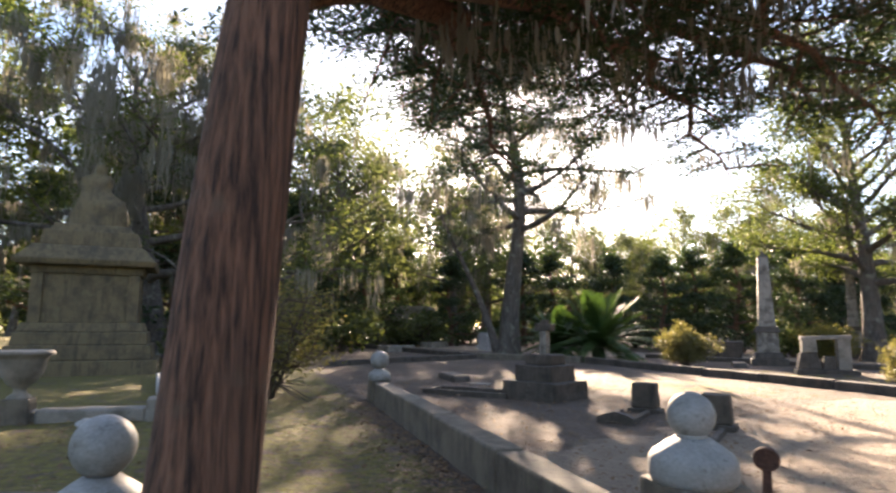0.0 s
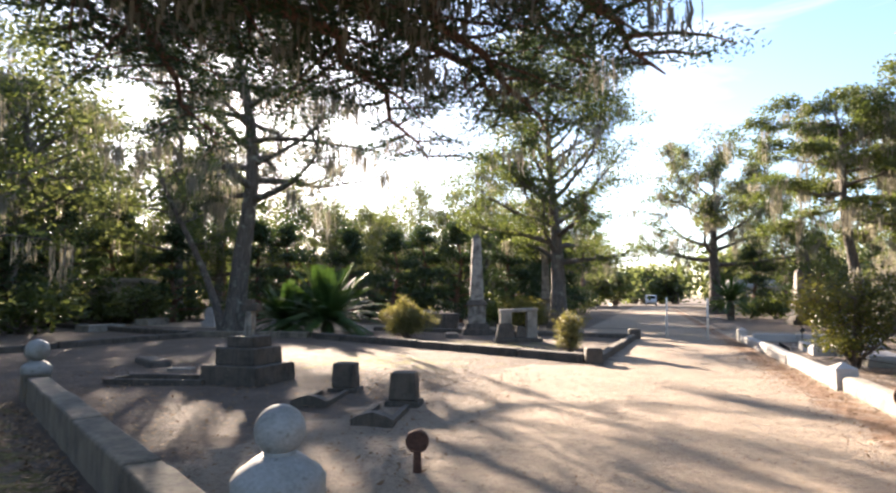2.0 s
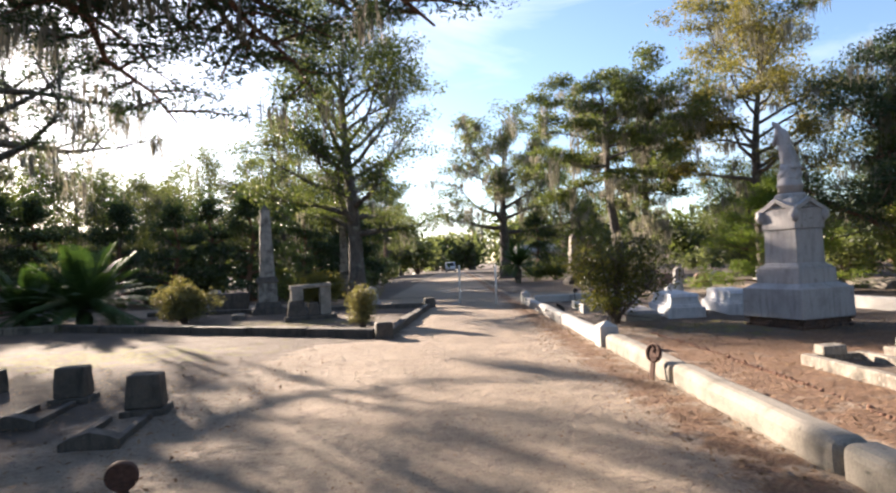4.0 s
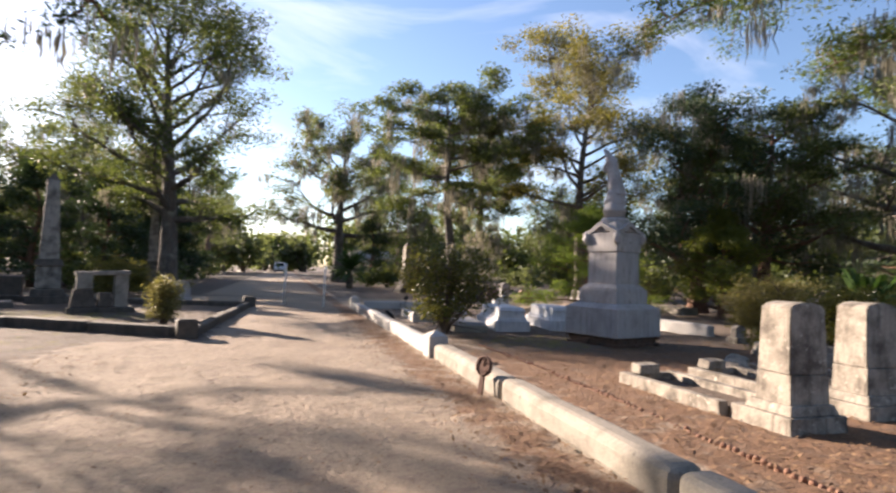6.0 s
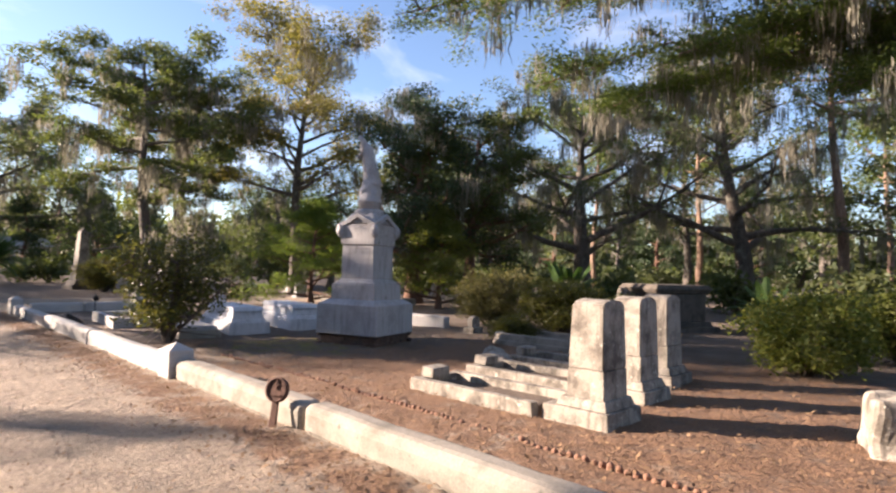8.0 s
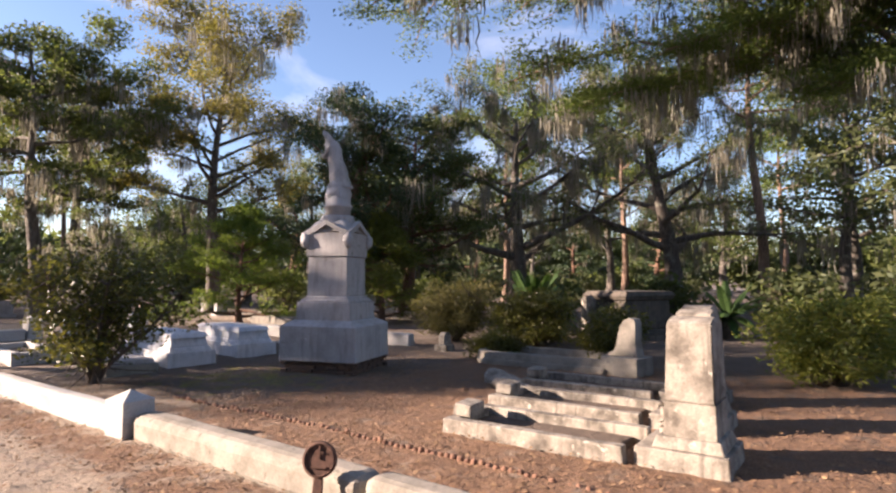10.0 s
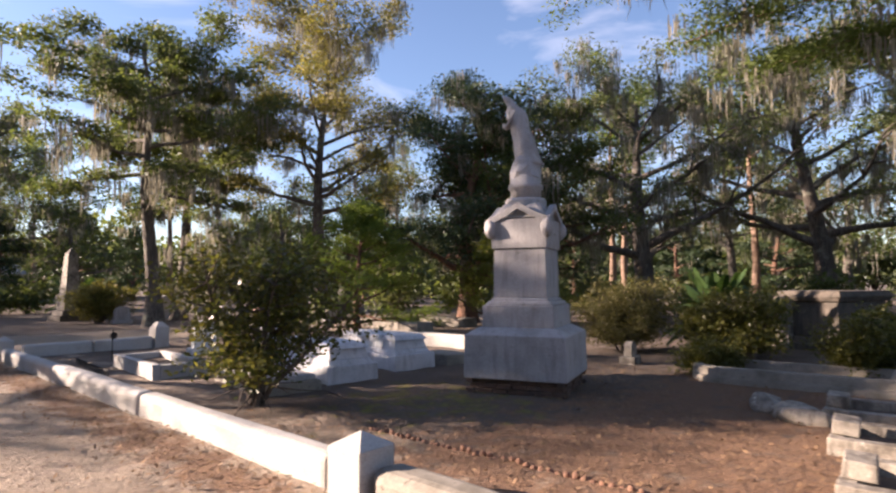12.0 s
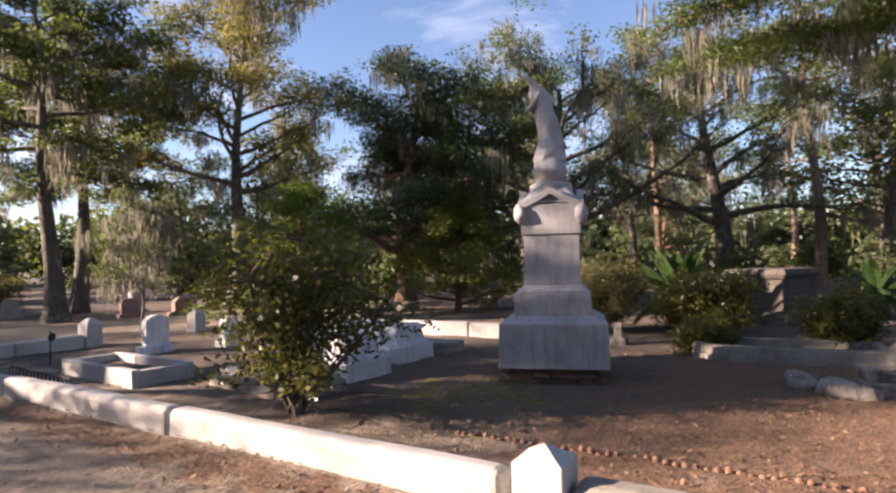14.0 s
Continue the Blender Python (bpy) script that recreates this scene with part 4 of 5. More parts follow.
# ---- graves on bare earth beyond the wall ----
def stepped_cross():
    t = thing("stepped_cross", "dark stone cross on three rough stacked steps", "grave cross", pose(-6.6, 10.2, 0, 0, 0, 0))
    for name, w, z, h in (("lower_step", 1.22, -0.05, 0.4), ("middle_step", 0.86, 0.352, 0.3), ("upper_step", 0.58, 0.654, 0.2)):
        bm = bmesh.new()
        block(bm, 0, 0, z, w, w, h, 0.98, 0.02)
        bmesh.ops.subdivide_edges(bm, edges=[e for e in bm.edges if e.calc_length() > 0.3], cuts=3, use_grid_fill=True)
        wear(bm, 0.02, 5, z)
        part(name, bm, DARK_STONE, t)
    bm = bmesh.new()
    block(bm, 0, 0, 0.852, 0.17, 0.15, 0.5, 0.85, 0.012)
    part("shaft", bm, LICHEN_STONE, t, "pale stone shaft")
    bm = bmesh.new()
    block(bm, 0, 0, 1.31, 0.4, 0.15, 0.14, 1.0, 0.015)
    block(bm, 0, 0, 1.4, 0.14, 0.14, 0.13, 0.95, 0.015)
    part("arms", bm, DARK_STONE, t)


stepped_cross()
kerbed_grave("cross_grave_kerb", "thin dark stone rails of a grave before the cross", pose(-7.15, 9.9, 0, 0, 0, 104), 0.8, 1.9, 0.1, DARK_STONE, w=0.09)


def block_stone(x, y, rot, label):
    t = thing("block_headstone", label, "headstone", pose(x, y, 0, 0, 0, rot), "small dark headstones")
    bm = bmesh.new()
    block(bm, 0, 0, -0.05, 0.52, 0.44, 0.13, 0.96, 0.015)
    part("base", bm, DARK_STONE, t)
    bm = bmesh.new()
    block(bm, 0, 0, 0.08, 0.42, 0.33, 0.4, 0.88, 0.025, dx=0.0)
    bmesh.ops.subdivide_edges(bm, edges=[e for e in bm.edges if e.calc_length() > 0.2], cuts=2, use_grid_fill=True)
    wear(bm, 0.012, 7, x)
    part("stone", bm, DARK_STONE, t)
    g = kerbed_grave("small_grave_kerb", "thin dark stone rails of a small grave", pose(x - 0.05, y - 0.3, 0, 0, 0, rot + 180), 0.5, 1.0, 0.07, DARK_STONE, w=0.08, foot=False, group="small graves")
    bm = bmesh.new()
    prof = [(-0.27, -0.05), (0.27, -0.05), (0.27, 0.08), (0.16, 0.13), (0, 0.17), (-0.16, 0.13), (-0.27, 0.08)]
    a, b_ = [bm.verts.new((u, -0.09, z)) for u, z in prof], [bm.verts.new((u, 0.09, z)) for u, z in prof]
    for i in range(7):
        bm.faces.new((a[i], a[(i + 1) % 7], b_[(i + 1) % 7], b_[i]))
    bm.faces.new(a[::-1]), bm.faces.new(b_)
    bmesh.ops.recalc_face_normals(bm, faces=bm.faces)
    o = tagged(part("footstone", bm, DARK_STONE, None), "low curved dark footstone sunk in earth", "footstone", "footstones")
    o.matrix_basis = pose(x - 0.05, y - 0.3, 0, 0, 0, rot) @ pose(0, -1.1, 0)


block_stone(-4.35, 9.8, 12, "small dark square headstone with mossy top")
block_stone(-2.92, 8.95, 12, "small dark square headstone, plain top")
flat = bmesh.new()
block(flat, 0, 0, -0.03, 0.5, 0.35, 0.07, 0.97, 0.01)
tagged(part("flat_marker", flat, LICHEN_STONE, None), "flat pale stone marker set in earth", "grave marker").matrix_basis = pose(-9.2, 11.3, 0, 0, 0, 20)
flat = bmesh.new()
block(flat, 0, 0, -0.05, 1.5, 0.5, 0.2, 0.9, 0.05)
tagged(part("ledger_stone", flat, DARK_STONE, None), "low dark ledger stone on earth", "grave slab").matrix_basis = pose(-10.6, 11.9, 0, 0, 0, 150)

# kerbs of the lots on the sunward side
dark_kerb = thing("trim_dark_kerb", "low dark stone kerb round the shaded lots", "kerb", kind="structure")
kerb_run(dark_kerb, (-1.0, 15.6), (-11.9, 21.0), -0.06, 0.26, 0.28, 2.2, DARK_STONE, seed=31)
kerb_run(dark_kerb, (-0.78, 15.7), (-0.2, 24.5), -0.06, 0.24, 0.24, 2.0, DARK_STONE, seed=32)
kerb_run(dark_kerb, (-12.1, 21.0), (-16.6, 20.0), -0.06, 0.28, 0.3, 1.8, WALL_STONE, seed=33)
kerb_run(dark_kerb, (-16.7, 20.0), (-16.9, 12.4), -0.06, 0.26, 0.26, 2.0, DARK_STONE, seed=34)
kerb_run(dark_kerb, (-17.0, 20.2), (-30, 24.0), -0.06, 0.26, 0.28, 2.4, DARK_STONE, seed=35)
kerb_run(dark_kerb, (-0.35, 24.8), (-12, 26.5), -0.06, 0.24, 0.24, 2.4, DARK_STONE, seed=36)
for x, y in ((-0.82, 15.5), (-0.15, 24.75)):
    bm = bmesh.new()
    block(bm, 0, 0, -0.05, 0.42, 0.42, 0.42, 0.95, 0.05)
    wear(bm, 0.015, 5, x)
    tagged(part("corner_block", bm, DARK_STONE, None), "dark squared corner block at the end of the kerb", "kerb block", "corner blocks").matrix_basis = pose(x, y, 0, 0, 0, 12)


def obelisk(name, label, x, y, h, w, rot, material, ped):
    t = thing(name, label, "monument", pose(x, y, 0, 0, 0, rot))
    z = -0.05
    for i, (k, hh, tp) in enumerate(((1.0, 0.3, 0.97), (0.8, 0.22, 0.9), (0.58, ped, 0.96), (0.68, 0.22, 0.85))):
        bm = bmesh.new()
        block(bm, 0, 0, z, w * k, w * k, hh, tp, 0.02)
        part(("base", "plinth", "die", "cornice")[i], bm, DARK_STONE if i != 2 else material, t)
        z += hh + 0.002
    bm = bmesh.new()
    block(bm, 0, 0, z, w * 0.46, w * 0.46, h - z - 0.2, 0.62, 0.01)
    part("shaft", bm, material, t)
    bm = bmesh.new()
    s = w * 0.46 * 0.62 / 2
    base = [bm.verts.new((sx * s, sy * s, h - 0.2)) for sx, sy in ((-1, -1), (1, -1), (1, 1), (-1, 1))]
    tip = bm.verts.new((0, 0, h + 0.05))
    for i in range(4):
        bm.faces.new((base[i], base[(i + 1) % 4], tip))
    part("point", bm, DARK_STONE, t)


obelisk("obelisk", "streaked pale stone obelisk on dark stepped pedestal", -6.55, 25.2, 4.3, 1.25, 20, LICHEN_STONE, 0.75)
obelisk("obelisk", "slender pale obelisk on dark pedestal", -5.2, 34.5, 5.4, 1.0, 10, LICHEN_STONE, 0.8)


def twin_monument():
    t = thing("scroll_monument", "rough grey stone monument of two piers and a slanted slab", "monument", pose(-4.0, 21.6, 0, 0, 0, 20))
    for name, x, y, z, wx, wy, h, tp, rot in (("base", 0, 0, -0.05, 1.7, 0.8, 0.2, 0.98, 0), ("front_block", -0.45, 0, 0.152, 0.65, 0.6, 0.5, 0.7, 0), ("front_pier", -0.42, 0, 0.654, 0.42, 0.4, 0.4, 0.95, 0),
                                             ("rear_pier", 0.5, 0.05, 0.152, 0.36, 0.42, 0.95, 0.97, 0), ("urn_block", 0.08, -0.1, 0.152, 0.36, 0.36, 0.4, 0.8, 0)):
        bm = bmesh.new()
        block(bm, x, y, z, wx, wy, h, tp, 0.025)
        wear(bm, 0.01, 6, x)
        part(name, bm, KERB_GREY if "pier" in name else DARK_STONE, t)
    bm = bmesh.new()
    block(bm, 0, 0, -0.06, 1.35, 0.42, 0.12, 1.0, 0.02)
    s = part("slab", bm, LICHEN_STONE, t, "pale slanted top slab")
    s.matrix_basis = pose(0.03, 0.02, 1.11, 0, -2.5, 0)


twin_monument()
bm = bmesh.new()
block(bm, 0, 0, -0.05, 1.5, 1.0, 0.85, 1.1, 0.04)
wear(bm, 0.02, 4)
tagged(part("stone_planter", bm, DARK_STONE, None), "dark flared stone planter box among bushes", "planter").matrix_basis = pose(-9.0, 27.6, 0, 0, 0, 15)
bm = bmesh.new()
block(bm, 0, 0, -0.05, 1.5, 0.5, 0.22, 0.9, 0.04)
tagged(part("ledger_stone", bm, DARK_STONE, None), "low dark ledger stone on earth", "grave slab").matrix_basis = pose(-7.0, 23.2, 0, 0, 0, 110)


# ---- the brown monument with seated statue and its urn ----
def brown_monument():
    t = thing("seated_monument", "massive brown stained stone monument with moulded cornice", "monument", pose(-19.3, 5.7, 0, 0, 0, -23 + 90) @ Matrix.Diagonal((0.9, 0.9, 1, 1)))
    rows = (("ground_step", 4.3, 3.2, -0.1, 0.5, 0.99), ("second_step", 3.9, 2.8, 0.402, 0.4, 0.98), ("third_step", 3.6, 2.5, 0.804, 0.35, 0.98), ("plinth", 3.4, 2.3, 1.156, 0.25, 0.94), ("die", 2.85, 1.85, 1.408, 1.35, 1.0),
            ("frieze", 3.0, 2.0, 2.76, 0.22, 1.05), ("cornice", 3.7, 2.7, 2.982, 0.16, 1.05), ("roof", 3.75, 2.75, 3.144, 0.4, 0.8), ("attic", 2.7, 1.8, 3.546, 0.45, 0.96), ("statue_base", 2.3, 1.5, 3.998, 0.2, 0.9))
    for name, w, l, z, h, top in rows:
        bm = bmesh.new()
        block(bm, 0, 0, z, w, l, h, top, 0.03)
        wear(bm, 0.012, 3, z)
        part(name, bm, BROWN_STONE, t)
    for sx in (-1, 1):
        bm = bmesh.new()
        block(bm, sx * 1.3, 0.96, 1.408, 0.32, 0.14, 1.35, 1.0, 0.015)
        part("pilaster", bm, BROWN_STONE, t)
        bm = bmesh.new()
        block(bm, sx * 1.3, -0.96, 1.408, 0.32, 0.14, 1.35, 1.0, 0.015)
        part("pilaster", bm, BROWN_STONE, t)
    # seated draped shape
    bm = bmesh.new()
    n, rowsn, rings = 26, 24, []
    for j in range(rowsn):
        k = j / (rowsn - 1)
        cx = np.interp(k, [0, 0.4, 0.6, 1], [0.05, 0.1, -0.12, 0.02])
        wide = np.interp(k, [0, 0.2, 0.42, 0.55, 0.75, 0.83, 0.88, 0.94, 1], [0.85, 0.78, 0.7, 0.45, 0.5, 0.2, 0.2, 0.2, 0.03])
        deep = np.interp(k, [0, 0.35, 0.5, 0.7, 0.83, 0.9, 1], [0.65, 0.6, 0.4, 0.34, 0.18, 0.2, 0.03])
        ring = []
        for i in range(n):
            a = 2 * math.pi * i / n
            f = 1 + 0.09 * math.sin(a * 6 + k * 9) * max(0, 1 - k)
            ring.append(bm.verts.new((cx + wide * f * math.cos(a), deep * f * math.sin(a), 1.95 * k)))
        rings.append(ring)
    for a, b in zip(rings, rings[1:]):
        for i in range(n):
            bm.faces.new((a[i], a[(i + 1) % n], b[(i + 1) % n], b[i]))
    bm.faces.new(rings[-1])
    wear(bm, 0.05, 3, 5)
    s = part("seated_statue", bm, BROWN_STONE, None, smooth=True)
    tagged(s, "weathered brown stone seated draped statue on the monument", "statue")
    s.matrix_basis = t.matrix_basis @ pose(0, 0, 4.19)


brown_monument()


def urn():
    t = thing("stone_urn", "grey stone garden urn with wide rim on a pedestal", "urn", pose(-10.15, 2.3, 0, 0, 0, -30) @ Matrix.Diagonal((0.9, 0.9, 0.93, 1)))
    bm = bmesh.new()
    block(bm, 0, 0, -0.05, 0.42, 0.42, 0.42, 0.9, 0.02)
    part("pedestal", bm, WALL_STONE, t)
    bm = bmesh.new()
    lathe(bm, [(0.17, 0.36), (0.16, 0.4), (0.085, 0.46), (0.09, 0.52), (0.2, 0.6), (0.3, 0.74), (0.34, 0.94), (0.36, 1.0), (0.43, 1.03), (0.43, 1.08), (0.36, 1.09), (0.32, 1.04), (0.28, 0.9), (0.1, 0.8)], 32)
    part("bowl", bm, KERB_GREY, t, smooth=True)


urn()
mossy = thing("trim_lot_kerb", "grey stone kerb of the mossy lot", "kerb", kind="structure")
kerb_run(mossy, (-10.9, 1.3), (-9.3, 3.75), -0.06, 0.3, 0.24, 1.5, KERB_GREY, seed=41)
kerb_run(mossy, (-9.5, 4.1), (-15.3, 6.3), -0.06, 0.28, 0.26, 1.9, WHITE_STONE, seed=42)
bm = bmesh.new()
block(bm, 0, 0, -0.05, 0.5, 0.5, 0.36, 0.97, 0.02)
tagged(part("corner_block", bm, KERB_GREY, None), "grey stone corner block of the mossy lot kerb", "kerb block", "corner blocks").matrix_basis = pose(-9.2, 3.95, 0, 0, 0, -25)
bm = bmesh.new()
bmesh.ops.create_icosphere(bm, subdivisions=3, radius=0.16)
for v in bm.verts:
    v.co.z *= 0.45
wear(bm, 0.04, 8)
tagged(part("pale_rock", bm, WHITE_STONE, None), "small pale broken stone on moss", "rock").matrix_basis = pose(-9.1, 2.9, 0.05)

# broken stone with a small plaque beside the track
bm = bmesh.new()
block(bm, 0, 0, -0.1, 0.75, 0.42, 0.62, 0.8, 0.06)
bmesh.ops.subdivide_edges(bm, edges=[e for e in bm.edges if e.calc_length() > 0.2], cuts=4, use_grid_fill=True)
wear(bm, 0.05, 4, 7)
rock = thing("broken_stone", "broken pale layered stone with a small plaque", "rock", pose(7.35, 5.35, 0, 0, 0, 20))
part("stone", bm, LICHEN_STONE, rock)
bm = bmesh.new()
block(bm, 0, 0, 0, 0.26, 0.02, 0.12, 1.0, 0.004)
part("plaque", bm, PAINT_WHITE, rock, "small pale plaque").matrix_basis = pose(-0.05, -0.23, 0.16, -12, -14, 0)

# weathered stones lying on the straw beside the graves
for x, y, size, rot in ((8.8, 11.45, 0.2, 20), (8.35, 10.95, 0.24, 70)):
    bm = bmesh.new()
    bmesh.ops.create_icosphere(bm, subdivisions=3, radius=size)
    for v in bm.verts:
        v.co = Vector((v.co.x * 1.5, v.co.y * 0.9, v.co.z * 0.55))
    wear(bm, 0.07, 5, x)
    tagged(part("pale_rock", bm, LICHEN_STONE, None), "rough pale stone lying on pine straw", "rock").matrix_basis = pose(x, y, 0.06, 0, 0, rot)

# ---- poles at the crossing, sign, van ----
for x, y, h in ((1.05, 26.5, 1.57), (2.48, 25.4, 1.52)):
    bm = bmesh.new()
    lathe(bm, [(0.035, -0.2), (0.035, h - 0.02), (0.025, h)], 10)
    tagged(part("marker_pole", bm, PAINT_WHITE, None, smooth=True), "thin white pole at the track crossing", "pole", "poles at the crossing").matrix_basis = pose(x, y, 0, 1, 1, 0)
sign = thing("stake_sign", "small dark oval plate on a thin stake", "sign", pose(5.1, 22.9, 0, 0, 0, 40))
bm = bmesh.new()
lathe(bm, [(0.012, -0.1), (0.012, 0.62)], 8)
part("stake", bm, DARK_IRON, sign)
bm = bmesh.new()
lathe(bm, [(0.001, -0.012), (0.11, -0.012), (0.11, 0.012), (0.001, 0.012)], 20)
for v in bm.verts:
    v.co = Vector((v.co.x, v.co.z - 0.025, v.co.y * 0.65 + 0.5))
part("plate", bm, DARK_IRON, sign)


iron = thing("iron_edging", "low dark iron hoop edging round a grave", "garden edging")
hoop = bmesh.new()
for k in range(9):
    a0 = math.pi * k / 8
    hoop.verts.new((0.07 * math.cos(a0), 0, 0.02 + 0.12 * math.sin(a0)))
hoop_w = Wood()
hoop_w.tube([v.co.copy() for v in hoop.verts], [0.009] * 9, 5)
hoop.free()
hoop_me = hoop_w.mesh("hoop")
hoop_me.materials.append(DARK_IRON)
for k in range(16):
    o = new("hoop", hoop_me)
    o.parent = iron
    o.matrix_basis = pose(4.25 + 0.01 * k, 20.4 + 0.15 * k, -0.02, 0, 0, 88)


def van():
    t = thing("van", "white van parked far down the track", "van", pose(0.2, 118, 0, 0, 0, 180))
    bm = bmesh.new()
    prof = [(-2.4, 0.35), (2.3, 0.35), (2.4, 0.8), (2.25, 1.05), (1.4, 1.2), (0.75, 1.95), (-2.2, 2.0), (-2.4, 1.6)]
    a, b_ = [bm.verts.new((-0.95, x, z)) for x, z in prof], [bm.verts.new((0.95, x, z)) for x, z in prof]
    for i in range(8):
        bm.faces.new((a[i], a[(i + 1) % 8], b_[(i + 1) % 8], b_[i]))
    bm.faces.new(a[::-1]), bm.faces.new(b_)
    bmesh.ops.recalc_face_normals(bm, faces=bm.faces)
    bmesh.ops.bevel(bm, geom=bm.edges[:], offset=0.07, segments=2, affect="EDGES")
    part("body", bm, CAR_PAINT, t)
    bm = bmesh.new()
    q = [bm.verts.new(p) for p in ((-0.8, 1.36, 1.28), (0.8, 1.36, 1.28), (0.72, 0.84, 1.88), (-0.72, 0.84, 1.88))]
    bm.faces.new(q)
    bmesh.ops.solidify(bm, geom=bm.faces[:], thickness=-0.03)
    part("windscreen", bm, CAR_GLASS, t)
    for sx in (-0.62, 0.62):
        bm = bmesh.new()
        block(bm, sx, 2.36, 0.72, 0.32, 0.1, 0.16, 1.0, 0.02)
        part("headlight", bm, PAINT_WHITE, t)
    bm = bmesh.new()
    block(bm, 0, 2.38, 0.4, 1.5, 0.1, 0.22, 1.0, 0.02)
    part("bumper", bm, DARK_IRON, t)
    for sx in (-0.85, 0.85):
        for y in (-1.5, 1.5):
            bm = bmesh.new()
            lathe(bm, [(0.2, -0.11), (0.34, -0.1), (0.36, 0), (0.34, 0.1), (0.2, 0.11)], 20)
            bmesh.ops.rotate(bm, verts=bm.verts, cent=(0, 0, 0), matrix=Euler((0, radians(90), 0)).to_matrix())
            o = part("wheel", bm, RUBBER, t)
            o.matrix_basis = pose(sx, y, 0.36)


van()


# ---- far things ----
def small_house():
    t = thing("cottage", "low pale building with grey roof beyond the trees", "building", pose(11.2, 77, 0, 0, 0, 10) @ Matrix.Diagonal((0.55, 0.6, 1.0, 1)))
    bm = bmesh.new()
    block(bm, 0, 0, -0.1, 9, 6, 2.8, 1.0, 0.0)
    part("wall", bm, PLASTER, t)
    bm = bmesh.new()
    block(bm, 0, 0, 2.7, 10, 7, 0.9, 0.72, 0.0)
    part("roof", bm, ROOFING, t)
    for x in (-2.5, 2.5):
        bm = bmesh.new()
        block(bm, x, -3.02, 1.0, 1.1, 0.08, 1.2, 1.0, 0.0)
        part("window", bm, CAR_GLASS, t)


small_house()


def balustrade():
    t = thing("stone_balustrade", "low brown balustrade with square posts by the lawn", "balustrade", pose(-33, 37, 0, 0, 0, 40))
    bm = bmesh.new()
    block(bm, 0, 0, 0.78, 5.0, 0.5, 0.14, 1.0, 0.02)
    part("rail", bm, WOOD, t)
    for i in range(8):
        bm = bmesh.new()
        block(bm, -2.3 + i * 0.66, 0, -0.05, 0.22, 0.3, 0.83, 1.0, 0.02)
        part("post", bm, WOOD, t)


balustrade()
mausoleum = thing("mausoleum", "low pale flat-roofed stone vault far under the trees", "mausoleum", pose(-34, 31, 0, 0, 0, 40))
bm = bmesh.new()
block(bm, 0, 0, -0.1, 5, 4, 2.6, 1.0, 0.03)
part("wall", bm, KERB_GREY, mausoleum)
bm = bmesh.new()
block(bm, 0, 0, 2.5, 5.5, 4.5, 0.3, 1.0, 0.03)
part("cornice", bm, KERB_GREY, mausoleum)

rngF = random.Random(77)
far_stones = [(7.0, 33.5, 1.6, "obelisk"), (9.5, 36.0, 0.5, "tab"), (13.0, 34.0, 0.7, "tab"), (14.6, 33.0, 0.45, "tab"), (16.0, 30.5, 0.6, "tab"), (17.5, 34.0, 0.7, "tab"), (12.0, 38.0, 0.9, "tab"),
              (15.5, 26.0, 0.35, "slab"), (17.0, 24.5, 0.3, "slab"), (14.2, 24.0, 0.3, "slab"), (19.5, 22.0, 0.3, "slab"), (22.0, 27.0, 0.7, "tab"), (24.0, 24.0, 0.6, "tab"), (11.5, 31.8, 0.5, "pink"), (12.9, 30.9, 0.45, "pink"),
              (-22.0, 27.0, 0.7, "tab"), (-24.5, 30.0, 0.8, "tab"), (-20.0, 31.0, 0.3, "slab"), (-27.0, 28.0, 0.35, "slab"), (-24, 22, 0.3, "slab"), (-2.8, 27.5, 0.6, "tab"), (-11, 31, 0.7, "tab")]
for x, y, h, kind in far_stones:
    r = rngF.uniform(-15, 15)
    if kind == "obelisk":
        obelisk("obelisk", "pale pointed monument beyond the crossing", 8.6, 40.0, 3.2, 1.3, 10, LICHEN_STONE, 0.5)
    elif kind == "slab":
        bm = bmesh.new()
        block(bm, 0, 0, -0.05, 0.9, 2.0, h + 0.05, 0.96, 0.02)
        tagged(part("grave_slab", bm, KERB_GREY if rngF.random() < 0.6 else MARBLE, None), "low grey grave slab in the far lot", "grave slab", "far graves").matrix_basis = pose(x, y, 0, 0, 0, r)
    else:
        tablet("far_headstone", "pinkish granite headstone in the far lot" if kind == "pink" else "grey headstone in the far lot", x, y, rngF.uniform(0.5, 0.8), h + 0.2, 0.2, PINK_GRANITE if kind == "pink" else MARBLE, r, group="far headstones")


